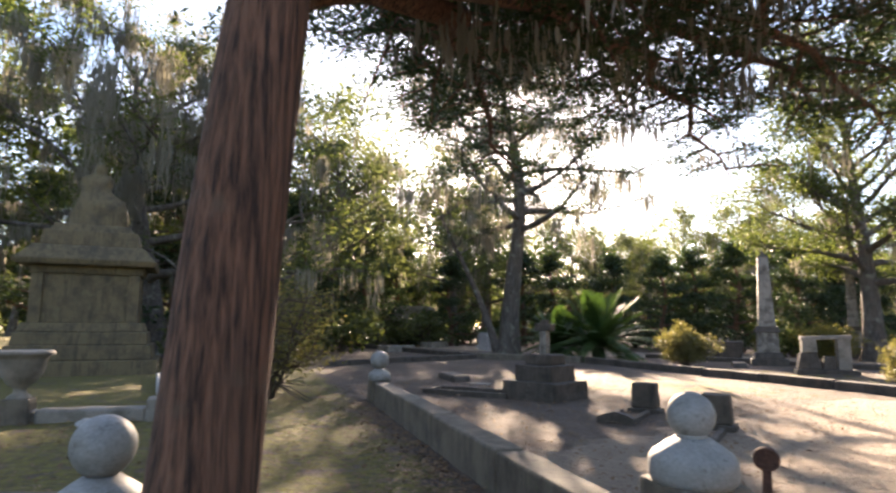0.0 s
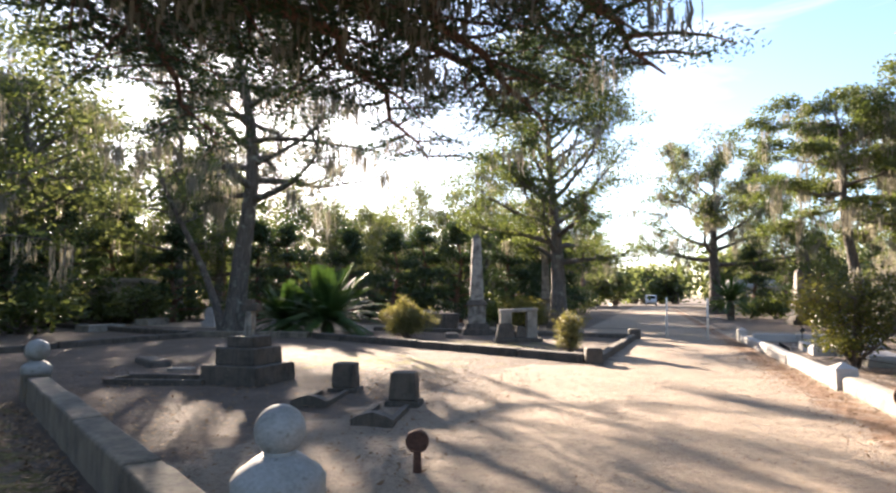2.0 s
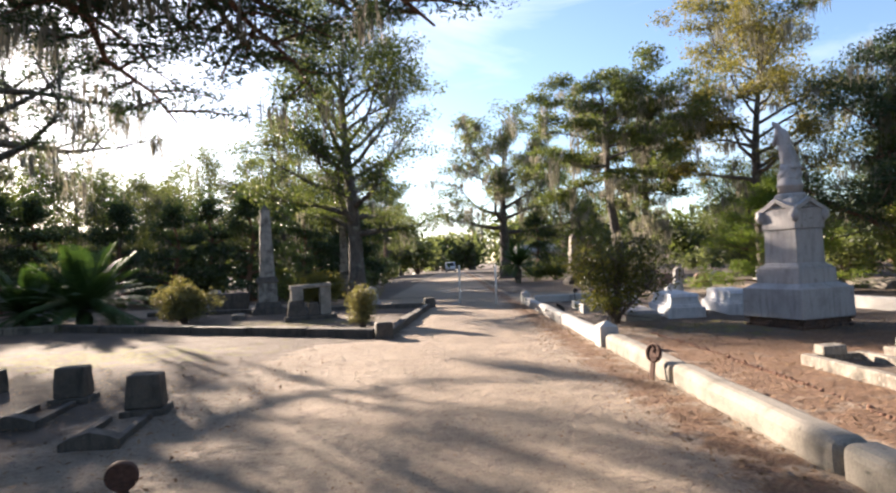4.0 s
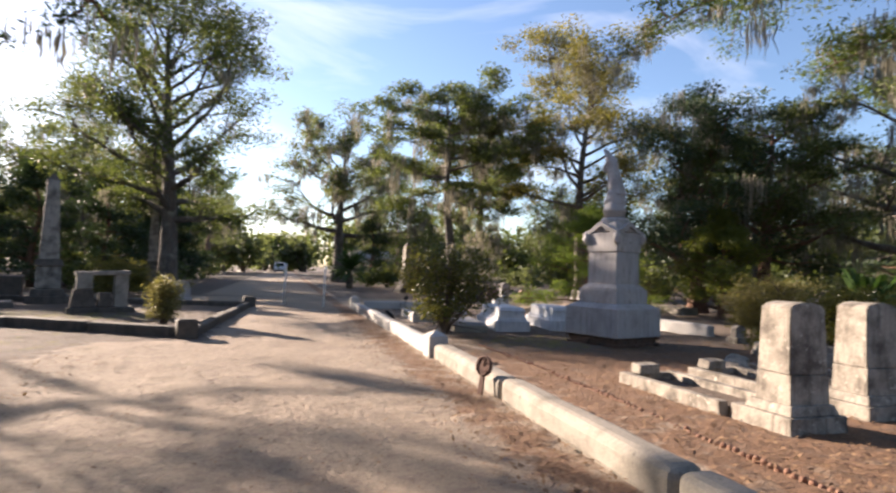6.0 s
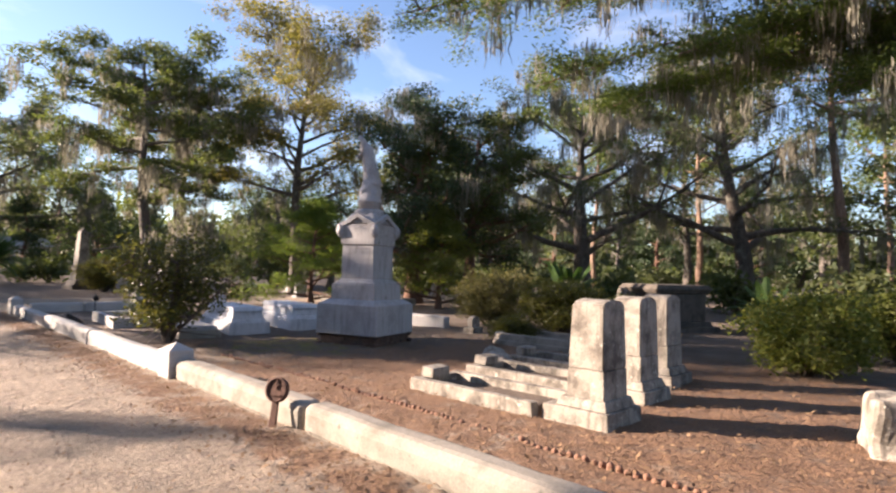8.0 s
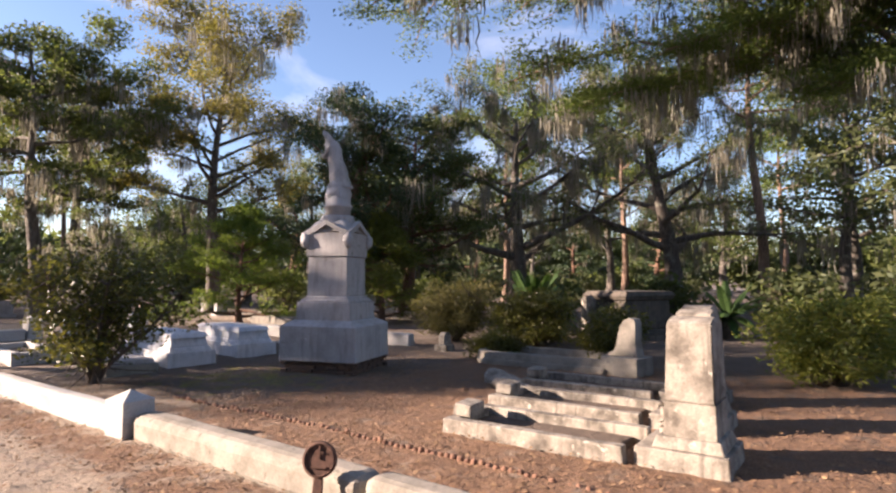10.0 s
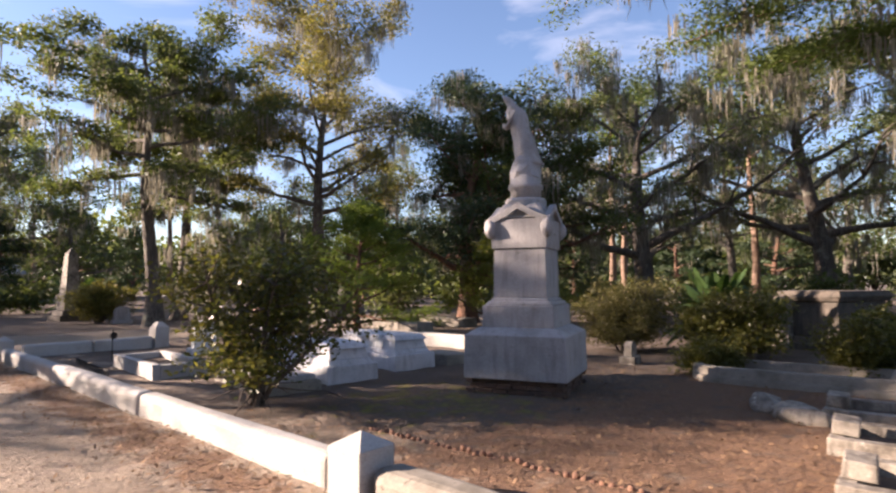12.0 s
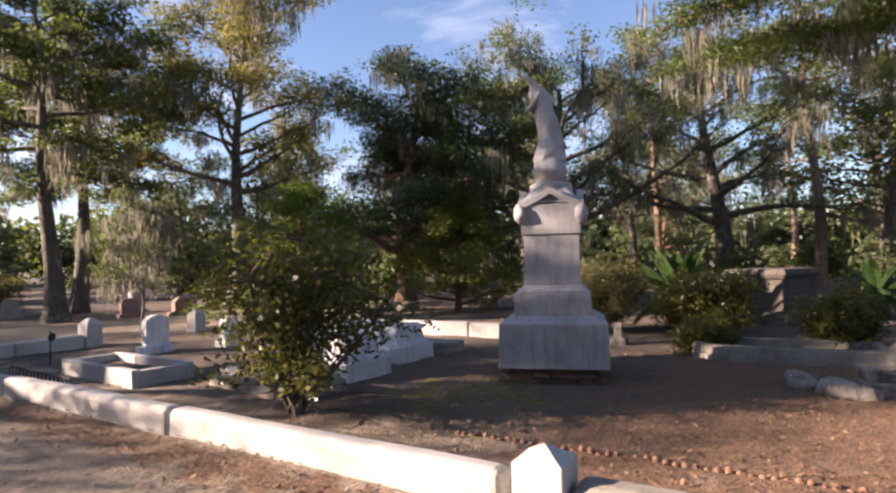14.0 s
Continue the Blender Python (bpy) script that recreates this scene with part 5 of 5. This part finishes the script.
# ---- trees near the walk ----
tree("cedar_tree", "old red cedar with shaggy red-brown bark and dark drooping boughs", 11, 9.0, 0.195, 0.5, 3.6, 9, CEDAR_BARK, CEDAR_LEAF, 0.075, 84, 0.34, moss=60, moss_len=(0.2, 0.6),
     shape="spread", lean=(0.3, 0.9), subs=6, rise=0.5, flat=0.3, slim=0.3, droop=0.15, sides=18, keep=0.5, m=pose(-1.98, 1.08, 0), flare=1.4,
     boughs=((3.0, (2.75, 7.0, 4.2), 0.15), (3.3, (1.9, 7.5, 4.5), 0.13), (3.0, (0.6, 8.0, 4.2), 0.14), (3.4, (-0.5, 8.7, 4.7), 0.12), (3.6, (1.6, 6.4, 5.2), 0.12), (3.2, (-1.8, 7.4, 4.5), 0.12),
             (3.8, (3.4, 4.4, 5.2), 0.1), (3.9, (0.2, 6.4, 5.6), 0.1), (2.9, (-3.2, 4.6, 4.4), 0.12), (4.2, (-1.0, 6.0, 6.0), 0.1), (3.1, (2.3, 5.6, 4.5), 0.12), (3.2, (-3.4, 6.6, 5.2), 0.1),
             (3.0, (-0.8, 8.6, 3.7), 0.1), (3.1, (1.3, 7.6, 3.7), 0.1), (3.0, (-4.2, 7.6, 4.0), 0.1)))
tree("cedar_tree", "tall twin-trunked cedar with layered dark boughs behind the kerb", 23, 17.5, 0.46, 0.36, 6.2, 30, OAK_BARK, CEDAR_LEAF, 0.15, 80, 0.9, moss=200, moss_len=(0.5, 2.0),
     shape="spread", lean=(0.8, -0.5), subs=7, rise=0.18, flat=0.32, slim=0.4, sides=12, m=pose(-17.5, 23.4, 0), flare=1.5)
tree("oak_tree", "slender second trunk leaning off the cedar", 24, 10.5, 0.2, 0.55, 3.0, 8, OAK_BARK, CEDAR_LEAF, 0.13, 35, 0.6, moss=25, shape="round", lean=(-4.2, -0.6), m=pose(-18.2, 23.5, 0))
tree("oak_tree", "round-crowned dark evergreen oak beside the track", 31, 13.6, 0.42, 0.26, 4.9, 36, OAK_BARK, OAK_LEAF, 0.16, 118, 0.9, moss=40, moss_len=(0.4, 1.4),
     shape="round", lean=(-0.6, 0.3), subs=6, rise=0.75, sides=10, m=pose(-4.0, 31.5, 0))
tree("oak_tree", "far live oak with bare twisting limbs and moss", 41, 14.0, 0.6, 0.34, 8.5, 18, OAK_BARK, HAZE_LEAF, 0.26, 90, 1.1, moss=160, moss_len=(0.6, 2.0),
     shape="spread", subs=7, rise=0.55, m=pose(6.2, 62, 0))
tree("cypress_tree", "tall tree with flat layered crown and hanging moss", 51, 11.4, 0.3, 0.5, 3.9, 20, OAK_BARK, OAK_LEAF, 0.17, 150, 0.85, moss=60, moss_len=(0.5, 1.6),
     shape="round", lean=(-0.6, 0.3), subs=5, rise=0.2, flat=0.32, m=pose(9.5, 32.6, 0))
tree("cypress_tree", "tall mossy tree with layered crown behind the first", 52, 11.4, 0.3, 0.5, 3.6, 18, OAK_BARK, OAK_LEAF, 0.18, 150, 0.85, moss=50, moss_len=(0.5, 1.6),
     shape="round", lean=(0.7, 0.3), subs=5, rise=0.25, flat=0.4, m=pose(11.8, 36.0, 0))
tree("autumn_tree", "tall tree with thin yellowing crown and moss", 61, 14.6, 0.34, 0.36, 5.0, 26, OAK_BARK, YELLOW_LEAF, 0.17, 120, 0.85, moss=70, moss_len=(0.5, 1.6),
     shape="round", subs=6, rise=0.7, m=pose(17.2, 33.0, 0))
tree("cedar_tree", "dark layered cedar with mossy boughs behind the monument", 71, 9.4, 0.34, 0.2, 4.6, 28, CEDAR_BARK, CEDAR_LEAF, 0.16, 95, 0.85, moss=50, moss_len=(0.4, 1.4),
     shape="spread", subs=6, rise=0.3, flat=0.4, m=pose(18.6, 25.0, 0))
tree("cedar_tree", "dark leaning cedar with reddish trunk", 72, 9.0, 0.3, 0.28, 4.0, 24, CEDAR_BARK, OAK_LEAF, 0.16, 90, 0.8, moss=40,
     shape="spread", lean=(1.0, 0.4), subs=6, rise=0.3, flat=0.4, m=pose(20.2, 23.2, 0))
tree("live_oak", "wide live oak draped with grey moss", 81, 11.5, 0.5, 0.22, 7.5, 20, OAK_BARK, HAZE_LEAF, 0.17, 75, 0.9, moss=120, moss_len=(0.6, 2.2),
     shape="spread", subs=7, rise=0.5, m=pose(28.0, 22.0, 0))
tree("live_oak", "wide live oak draped with grey moss", 82, 12.0, 0.5, 0.25, 7.5, 20, OAK_BARK, HAZE_LEAF, 0.17, 70, 0.9, moss=120, moss_len=(0.6, 2.2),
     shape="spread", lean=(-1.5, 0), subs=7, rise=0.5, m=pose(33.0, 15.5, 0))
tree("hemlock_tree", "large pine with drooping mossy boughs over the graves", 91, 15.0, 0.18, 0.62, 6.0, 12, PINE_BARK, PINE_LEAF, 0.13, 100, 0.62, moss=260, moss_len=(0.3, 1.2),
     shape="spread", lean=(-0.6, 0.3), subs=6, rise=0.15, flat=0.35, slim=0.3, droop=0.25, m=pose(20.8, 4.6, 0), flare=1.2,
     boughs=[(z, (x, y + 6.6, top), rad) for z, (x, y, top), rad in ((8.0, (-11.6, 4.0, 7.6), 0.13), (8.5, (-10.4, 0.8, 7.9), 0.12), (8.2, (-9.0, -3.6, 7.4), 0.12), (9.0, (-8.6, 6.0, 8.8), 0.11), (9.2, (-7.0, 2.4, 9.4), 0.1), (8.0, (-7.0, -6.0, 7.2), 0.11), (9.5, (-5.5, -2.6, 9.6), 0.1),
             (8.4, (-11.4, -1.8, 8.6), 0.12), (7.2, (-8.2, -1.4, 6.3), 0.1), (7.0, (-6.0, -4.2, 5.6), 0.1), (10.0, (-9.6, 2.8, 10.2), 0.1), (10.2, (-7.6, -3.4, 10.6), 0.1), (7.0, (-5.0, 2.6, 6.4), 0.09), (7.4, (-3.6, -6.4, 6.2), 0.1), (8.6, (-9.4, -6.4, 8.2), 0.1), (9.4, (-6.4, -7.4, 9.2), 0.1), (8.8, (-10.8, -4.4, 9.4), 0.1), (7.2, (-6.8, 1.0, 5.9), 0.09), (7.3, (-7.6, 2.8, 6.6), 0.09))])
tree("pine_tree", "tall straight pine with orange bark", 92, 17.0, 0.3, 0.6, 4.5, 18, PINE_BARK, PINE_LEAF, 0.16, 90, 0.7, moss=40, shape="round", subs=5, rise=0.3, flare=1.2, m=pose(34.0, 11.4, 0))
tree("young_cedar", "bushy bright green young cedar behind the tombs", 101, 4.6, 0.12, 0.05, 2.7, 30, CEDAR_BARK, SUNLIT_LEAF, 0.11, 110, 0.42, shape="cone", subs=5, rise=0.35, flat=0.6, slim=0.3, m=pose(13.6, 25.6, 0))
tree("young_cedar", "dark green bushy cedar beside the monument", 102, 4.4, 0.12, 0.05, 2.2, 26, CEDAR_BARK, BRIGHT_LEAF, 0.12, 90, 0.45, shape="cone", subs=5, rise=0.35, slim=0.3, m=pose(17.0, 21.6, 0))
tree("young_tree", "thin sapling hung with grey moss", 103, 3.6, 0.05, 0.35, 1.1, 10, OAK_BARK, HAZE_LEAF, 0.1, 40, 0.35, moss=30, moss_len=(0.3, 1.0), subs=4, m=pose(9.5, 27.6, 0))

tree("live_oak", "broad live oak with leaning limbs and curtains of moss", 83, 13.5, 0.48, 0.25, 9.0, 20, OAK_BARK, OAK_LEAF, 0.17, 110, 0.95, moss=380, moss_len=(0.6, 2.4),
     shape="spread", lean=(-1.6, -1.0), subs=7, rise=0.45, m=pose(-24.5, 9.6, 0))

# ---- shrubs ----
shrub("tea_olive_shrub", "glossy dark green shrub with crooked stem inside the kerb", 201, 2.6, 2.3, 9, HOLLY_LEAF, 0.085, 34, 0.27, pose(4.7, 16.25, 0), base_h=0.17, slim=0.55)
shrub("azalea_bush", "thin yellow-green azalea bush against the wall", 202, 2.7, 2.9, 18, DRY_LEAF, 0.08, 15, 0.28, pose(-10.2, 6.2, 0))
shrub("azalea_bush", "olive green azalea bush behind the monument", 203, 1.75, 1.8, 18, DRY_LEAF, 0.075, 40, 0.24, pose(13.4, 15.6, 0))
shrub("camellia_bush", "dark green camellia bush among graves", 204, 1.55, 2.0, 18, HOLLY_LEAF, 0.09, 34, 0.25, pose(13.6, 13.3, 0))
shrub("camellia_bush", "dark green camellia bush beside the slanted headstone", 205, 1.3, 1.3, 14, HOLLY_LEAF, 0.08, 30, 0.22, pose(12.2, 10.9, 0))
shrub("camellia_bush", "bright green rounded camellia bush beside the graves", 206, 1.5, 1.9, 20, BRIGHT_LEAF, 0.085, 44, 0.25, pose(11.6, 7.1, 0))
shrub("camellia_bush", "green rounded bush on straw ground", 207, 1.6, 2.0, 18, BRIGHT_LEAF, 0.09, 38, 0.26, pose(14.5, 6.2, 0))
shrub("dry_bush", "pale yellow wispy bush behind the kerb", 208, 1.55, 1.7, 18, DRY_LEAF, 0.08, 30, 0.24, pose(-8.5, 22.2, 0))
shrub("dry_bush", "thin wispy pale shrub by the kerb corner", 209, 1.3, 0.7, 12, DRY_LEAF, 0.07, 16, 0.18, pose(-1.75, 18.2, 0))
shrub("azalea_bush", "yellow-green bush beyond the crossing", 210, 1.9, 2.4, 16, YELLOW_LEAF, 0.1, 34, 0.3, pose(9.0, 37.0, 0))
shrub("azalea_bush", "olive bush near the far obelisk", 211, 1.8, 2.4, 16, YELLOW_LEAF, 0.1, 34, 0.3, pose(-5.5, 30.0, 0))
shrub("low_bush", "low dark bush by the white kerb", 212, 0.6, 1.0, 12, HOLLY_LEAF, 0.07, 30, 0.18, pose(11.2, 13.0, 0))

sago("sago_palm", "large sago palm with arching green fronds", 301, 2.1, 80, pose(-12.6, 23.2, 0), 0.6)
sago("sago_palm", "smaller sago palm with arching fronds", 302, 1.6, 60, pose(-14.6, 23.2, 0), 0.5)
sago("sago_palm", "sago palm beyond the lawn", 303, 1.7, 40, pose(-30.5, 31.5, 0), 0.9)
sago("sago_palm", "sago palm beyond the crossing", 304, 1.6, 40, pose(10.2, 44.0, 0), 0.6)
sago("sago_palm", "dark sago palm among shrubs", 305, 1.1, 36, pose(15.2, 14.2, 0), 0.7)
sago("sago_palm", "sago palm by the pine trunk", 306, 0.9, 34, pose(19.0, 10.0, 0), 0.6)
sago("sago_palm", "sago palm at the track edge", 307, 1.6, 40, pose(5.6, 46.0, 0), 1.4)

# ---- woods all round ----
kinds = [
    tree("wood_oak", "mossy live oak in the woods", 401, 12.5, 0.4, 0.22, 6.5, 15, OAK_BARK, OAK_LEAF, 0.36, 66, 1.6, moss=50, moss_len=(0.8, 2.4), moss_per=7, shape="spread", subs=3, rise=0.55, sides=7, m=pose(-34, 12, 0), group="woods"),
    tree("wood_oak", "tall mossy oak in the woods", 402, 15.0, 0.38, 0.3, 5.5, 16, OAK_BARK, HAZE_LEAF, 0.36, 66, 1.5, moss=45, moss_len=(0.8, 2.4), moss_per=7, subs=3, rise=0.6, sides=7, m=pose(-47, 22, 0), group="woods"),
    tree("wood_cedar", "dark cedar in the woods", 403, 11.0, 0.3, 0.08, 4.2, 18, CEDAR_BARK, CEDAR_LEAF, 0.32, 66, 1.2, moss=16, moss_per=7, shape="cone", subs=3, rise=0.3, flat=0.4, sides=7, m=pose(-40, 9, 0), group="woods"),
    tree("wood_pine", "tall thin pine in the woods", 404, 17.0, 0.28, 0.55, 3.8, 13, PINE_BARK, PINE_LEAF, 0.3, 80, 1.2, moss=10, moss_per=7, subs=3, rise=0.35, sides=7, m=pose(40, 30, 0), group="woods"),
]
under = [
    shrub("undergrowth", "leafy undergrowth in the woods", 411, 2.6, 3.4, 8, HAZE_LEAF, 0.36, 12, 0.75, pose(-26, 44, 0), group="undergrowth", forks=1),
    shrub("undergrowth", "dark leafy undergrowth in the woods", 412, 2.2, 3.6, 8, OAK_LEAF, 0.36, 12, 0.75, pose(24, 30, 0), group="undergrowth", forks=1),
]
rngW = random.Random(9)
spots = []
for ring, (dist, count) in enumerate(((44, 26), (58, 30), (76, 32))):
    for i in range(count):
        a = 2 * math.pi * (i + rngW.random() * 0.7) / count
        d = dist + rngW.uniform(-6, 6)
        x, y = 3 + d * math.sin(a), 8 + d * math.cos(a)
        if -7 < x < 11 and y > 0:
            continue
        if 2.0 < a < 4.45 and rngW.random() < 0.75:
            continue
        if ring == 0 and (abs(a - 0.0) < 0.35 or a > 2 * math.pi - 0.35):
            continue
        # the low sun reaches the track through a thinner stand of trees
        bearing = math.degrees(math.atan2(-(x - 2), y - 8))
        low = 18 < bearing < 56
        if low and ring == 0:
            spots.append((x * 1.08, y * 1.08, 0.6))
            continue
        spots.append((x, y, (0.78 if ring == 1 else 1.1) if low else 0.66 if 3 < x < 34 and y > 30 else 1.0))
for side in (-1, 1):
    for k in range(7):
        spots.append(((-9.5 if side < 0 else 14) + rngW.uniform(-1.5, 1.5), 66 + k * 11 + rngW.uniform(-3, 3), 0.8))
for x, y in ((-6.5, 44), (-9, 52), (12, 54), (16, 48), (24, 40), (30, 34), (-14, 38), (-30, 22), (-28, 12), (-32, 2), (-24, -4), (38, 20), (40, 8), (36, -2), (27, 3), (-2, 140), (6, 150), (-7, 145), (-37, 26), (-31, 34), (-41, 19), (-45, 31), (-21, 47), (-15, 51), (-10, 57), (-27, 50), (-36, 44), (-46, 42)):
    spots.append((x, y, 0.55 if -30 < x < 0 and y > 30 else 1.0 if x < 0 else 0.68 if y > 30 else 0.9))
for i, (x, y, size) in enumerate(spots):
    k = kinds[rngW.choice((0, 0, 1, 1, 2, 2, 3))]
    o = copy_thing(k, pose(x, y, 0, 0, 0, rngW.uniform(0, 360)))
    o.scale = (rngW.uniform(0.85, 1.15) * size,) * 3
for i, bearing in enumerate(range(12, 66, 5)):
    a, d = radians(bearing + rngW.uniform(-1.5, 1.5)), rngW.uniform(54, 64)
    o = copy_thing(kinds[(0, 1)[i % 2]], pose(2 - d * math.sin(a), 8 + d * math.cos(a), 0, 0, 0, rngW.uniform(0, 360)))
    o.scale = (rngW.uniform(0.78, 0.92),) * 3
for i in range(200):
    a = rngW.uniform(0, 2 * math.pi)
    d = rngW.uniform(36, 74)
    x, y = 3 + d * math.sin(a), 8 + d * math.cos(a)
    if 2.0 < a < 4.45 and i % 3:
        continue
    if -5.5 < x < 9 and y > 0:
        continue
    o = copy_thing(under[i % 2], pose(x, y, 0, 0, 0, rngW.uniform(0, 360)))
    s = rngW.uniform(0.7, 1.4)
    o.scale = (s, s, s * rngW.uniform(0.8, 1.2))
for i in range(150):
    a = 2 * math.pi * i / 150
    d = rngW.uniform(88, 112)
    x, y = 3 + d * math.sin(a), 8 + d * math.cos(a)
    if -6 < x < 8 and y > 0:
        continue
    o = copy_thing(under[i % 2], pose(x, y, 0, 0, 0, rngW.uniform(0, 360)))
    o.scale = (rngW.uniform(2.8, 3.8), rngW.uniform(2.8, 3.8), rngW.uniform(3.4, 5.6))
for x, y, s in ((-31, 29, 0.9), (-35, 36, 1.1), (-28, 39, 1.0), (-13, 35, 0.8), (-10, 38, 0.9), (-17, 43, 1.0), (-3.5, 150, 3.6), (5, 152, 3.6), (0.5, 155, 4.0), (-1.5, 158, 4.2), (3, 160, 4.4), (-5, 36, 0.8), (-7.5, 33, 0.7), (-6, 48, 1.0), (-7, 58, 1.0), (10, 58, 1.0), (9, 50, 0.9), (7.5, 50, 0.7), (-22, 37, 1.0), (-27, 36, 1.0), (-18, 38, 0.9), (20, 31, 0.9), (26, 27, 0.9), (24, 18, 0.8), (28, 14, 0.9), (25, 9, 0.9), (29, 6, 1.0), (23, 5, 0.8), (-21, 10, 0.9), (-23, 15, 0.9), (-25, 19, 1.0), (-23, 2, 1.0)):
    o = copy_thing(under[rngW.randrange(2)], pose(x, y, 0, 0, 0, rngW.uniform(0, 360)))
    o.scale = (s, s, s)


for x, y, s in ((-8.5, 39, 0.6), (-11, 36.5, 0.62), (-14.5, 34.5, 0.55), (-18.5, 36, 0.6), (-21, 32.5, 0.6), (-25, 35, 0.66), (-28, 30.5, 0.6), (-7, 44, 0.7), (8.6, 56, 0.6), (-30, 20, 0.7), (-33, 27, 0.75)):
    o = copy_thing(kinds[2], pose(x, y, 0, 0, 0, rngW.uniform(0, 360)))
    o.scale = (s, s, s)


# ---- litter ----
def litter(name, label, n, seed, place, size):
    r = np.random.RandomState(seed)
    pts = place(r, n)
    c = np.concatenate([pts, np.full((len(pts), 1), 0.022)], axis=1) + r.uniform(0, 0.012, (len(pts), 3)) * np.array([0, 0, 1])
    a = r.uniform(0, 2 * np.pi, len(pts))
    s = size * r.uniform(0.5, 1.3, (len(pts), 1))
    u = np.stack([np.cos(a), np.sin(a), r.normal(0, 0.25, len(pts))], axis=1)
    w = np.stack([-np.sin(a), np.cos(a), r.normal(0, 0.25, len(pts))], axis=1)
    co_ = np.stack([c - u * s, c + w * s * 0.45, c + u * s, c - w * s * 0.45], axis=1).reshape(-1, 3)
    tagged(obj(name, quads_mesh(name, co_, np.arange(len(pts) * 4).reshape(-1, 4)), LITTER), label, "leaf litter", kind="stuff")


litter("leaf_litter", "scattered brown fallen leaves along the kerb", 5200, 5, lambda r, n: np.stack([3.1 + r.normal(0, 0.32, n), r.uniform(-2, 24, n)], axis=1), 0.028)
litter("leaf_litter", "brown fallen leaves on the mossy lot", 8000, 6, lambda r, n: np.stack([r.uniform(-11, -1.4, n), r.uniform(0.4, 13, n)], axis=1), 0.032)
litter("leaf_litter", "brown leaves and straw on the grave plot", 15000, 7, lambda r, n: np.stack([r.uniform(3.9, 11, n), r.uniform(2, 16, n)], axis=1), 0.026)
litter("leaf_litter", "dark twigs and leaf scraps strewn on the sand", 6500, 8, lambda r, n: np.stack([r.uniform(-4, 3.3, n), r.uniform(3, 20, n)], axis=1), 0.018)
litter("leaf_litter", "brown leaves gathered along the lot wall", 2600, 9, lambda r, n: (lambda k, d: np.stack([-1.1 - 7.2 * k - 0.5 * d, 3.2 + 4.15 * k - 0.87 * d], axis=1))(r.uniform(0, 1, n), np.abs(r.normal(0.2, 0.45, n)) + 0.2), 0.03)
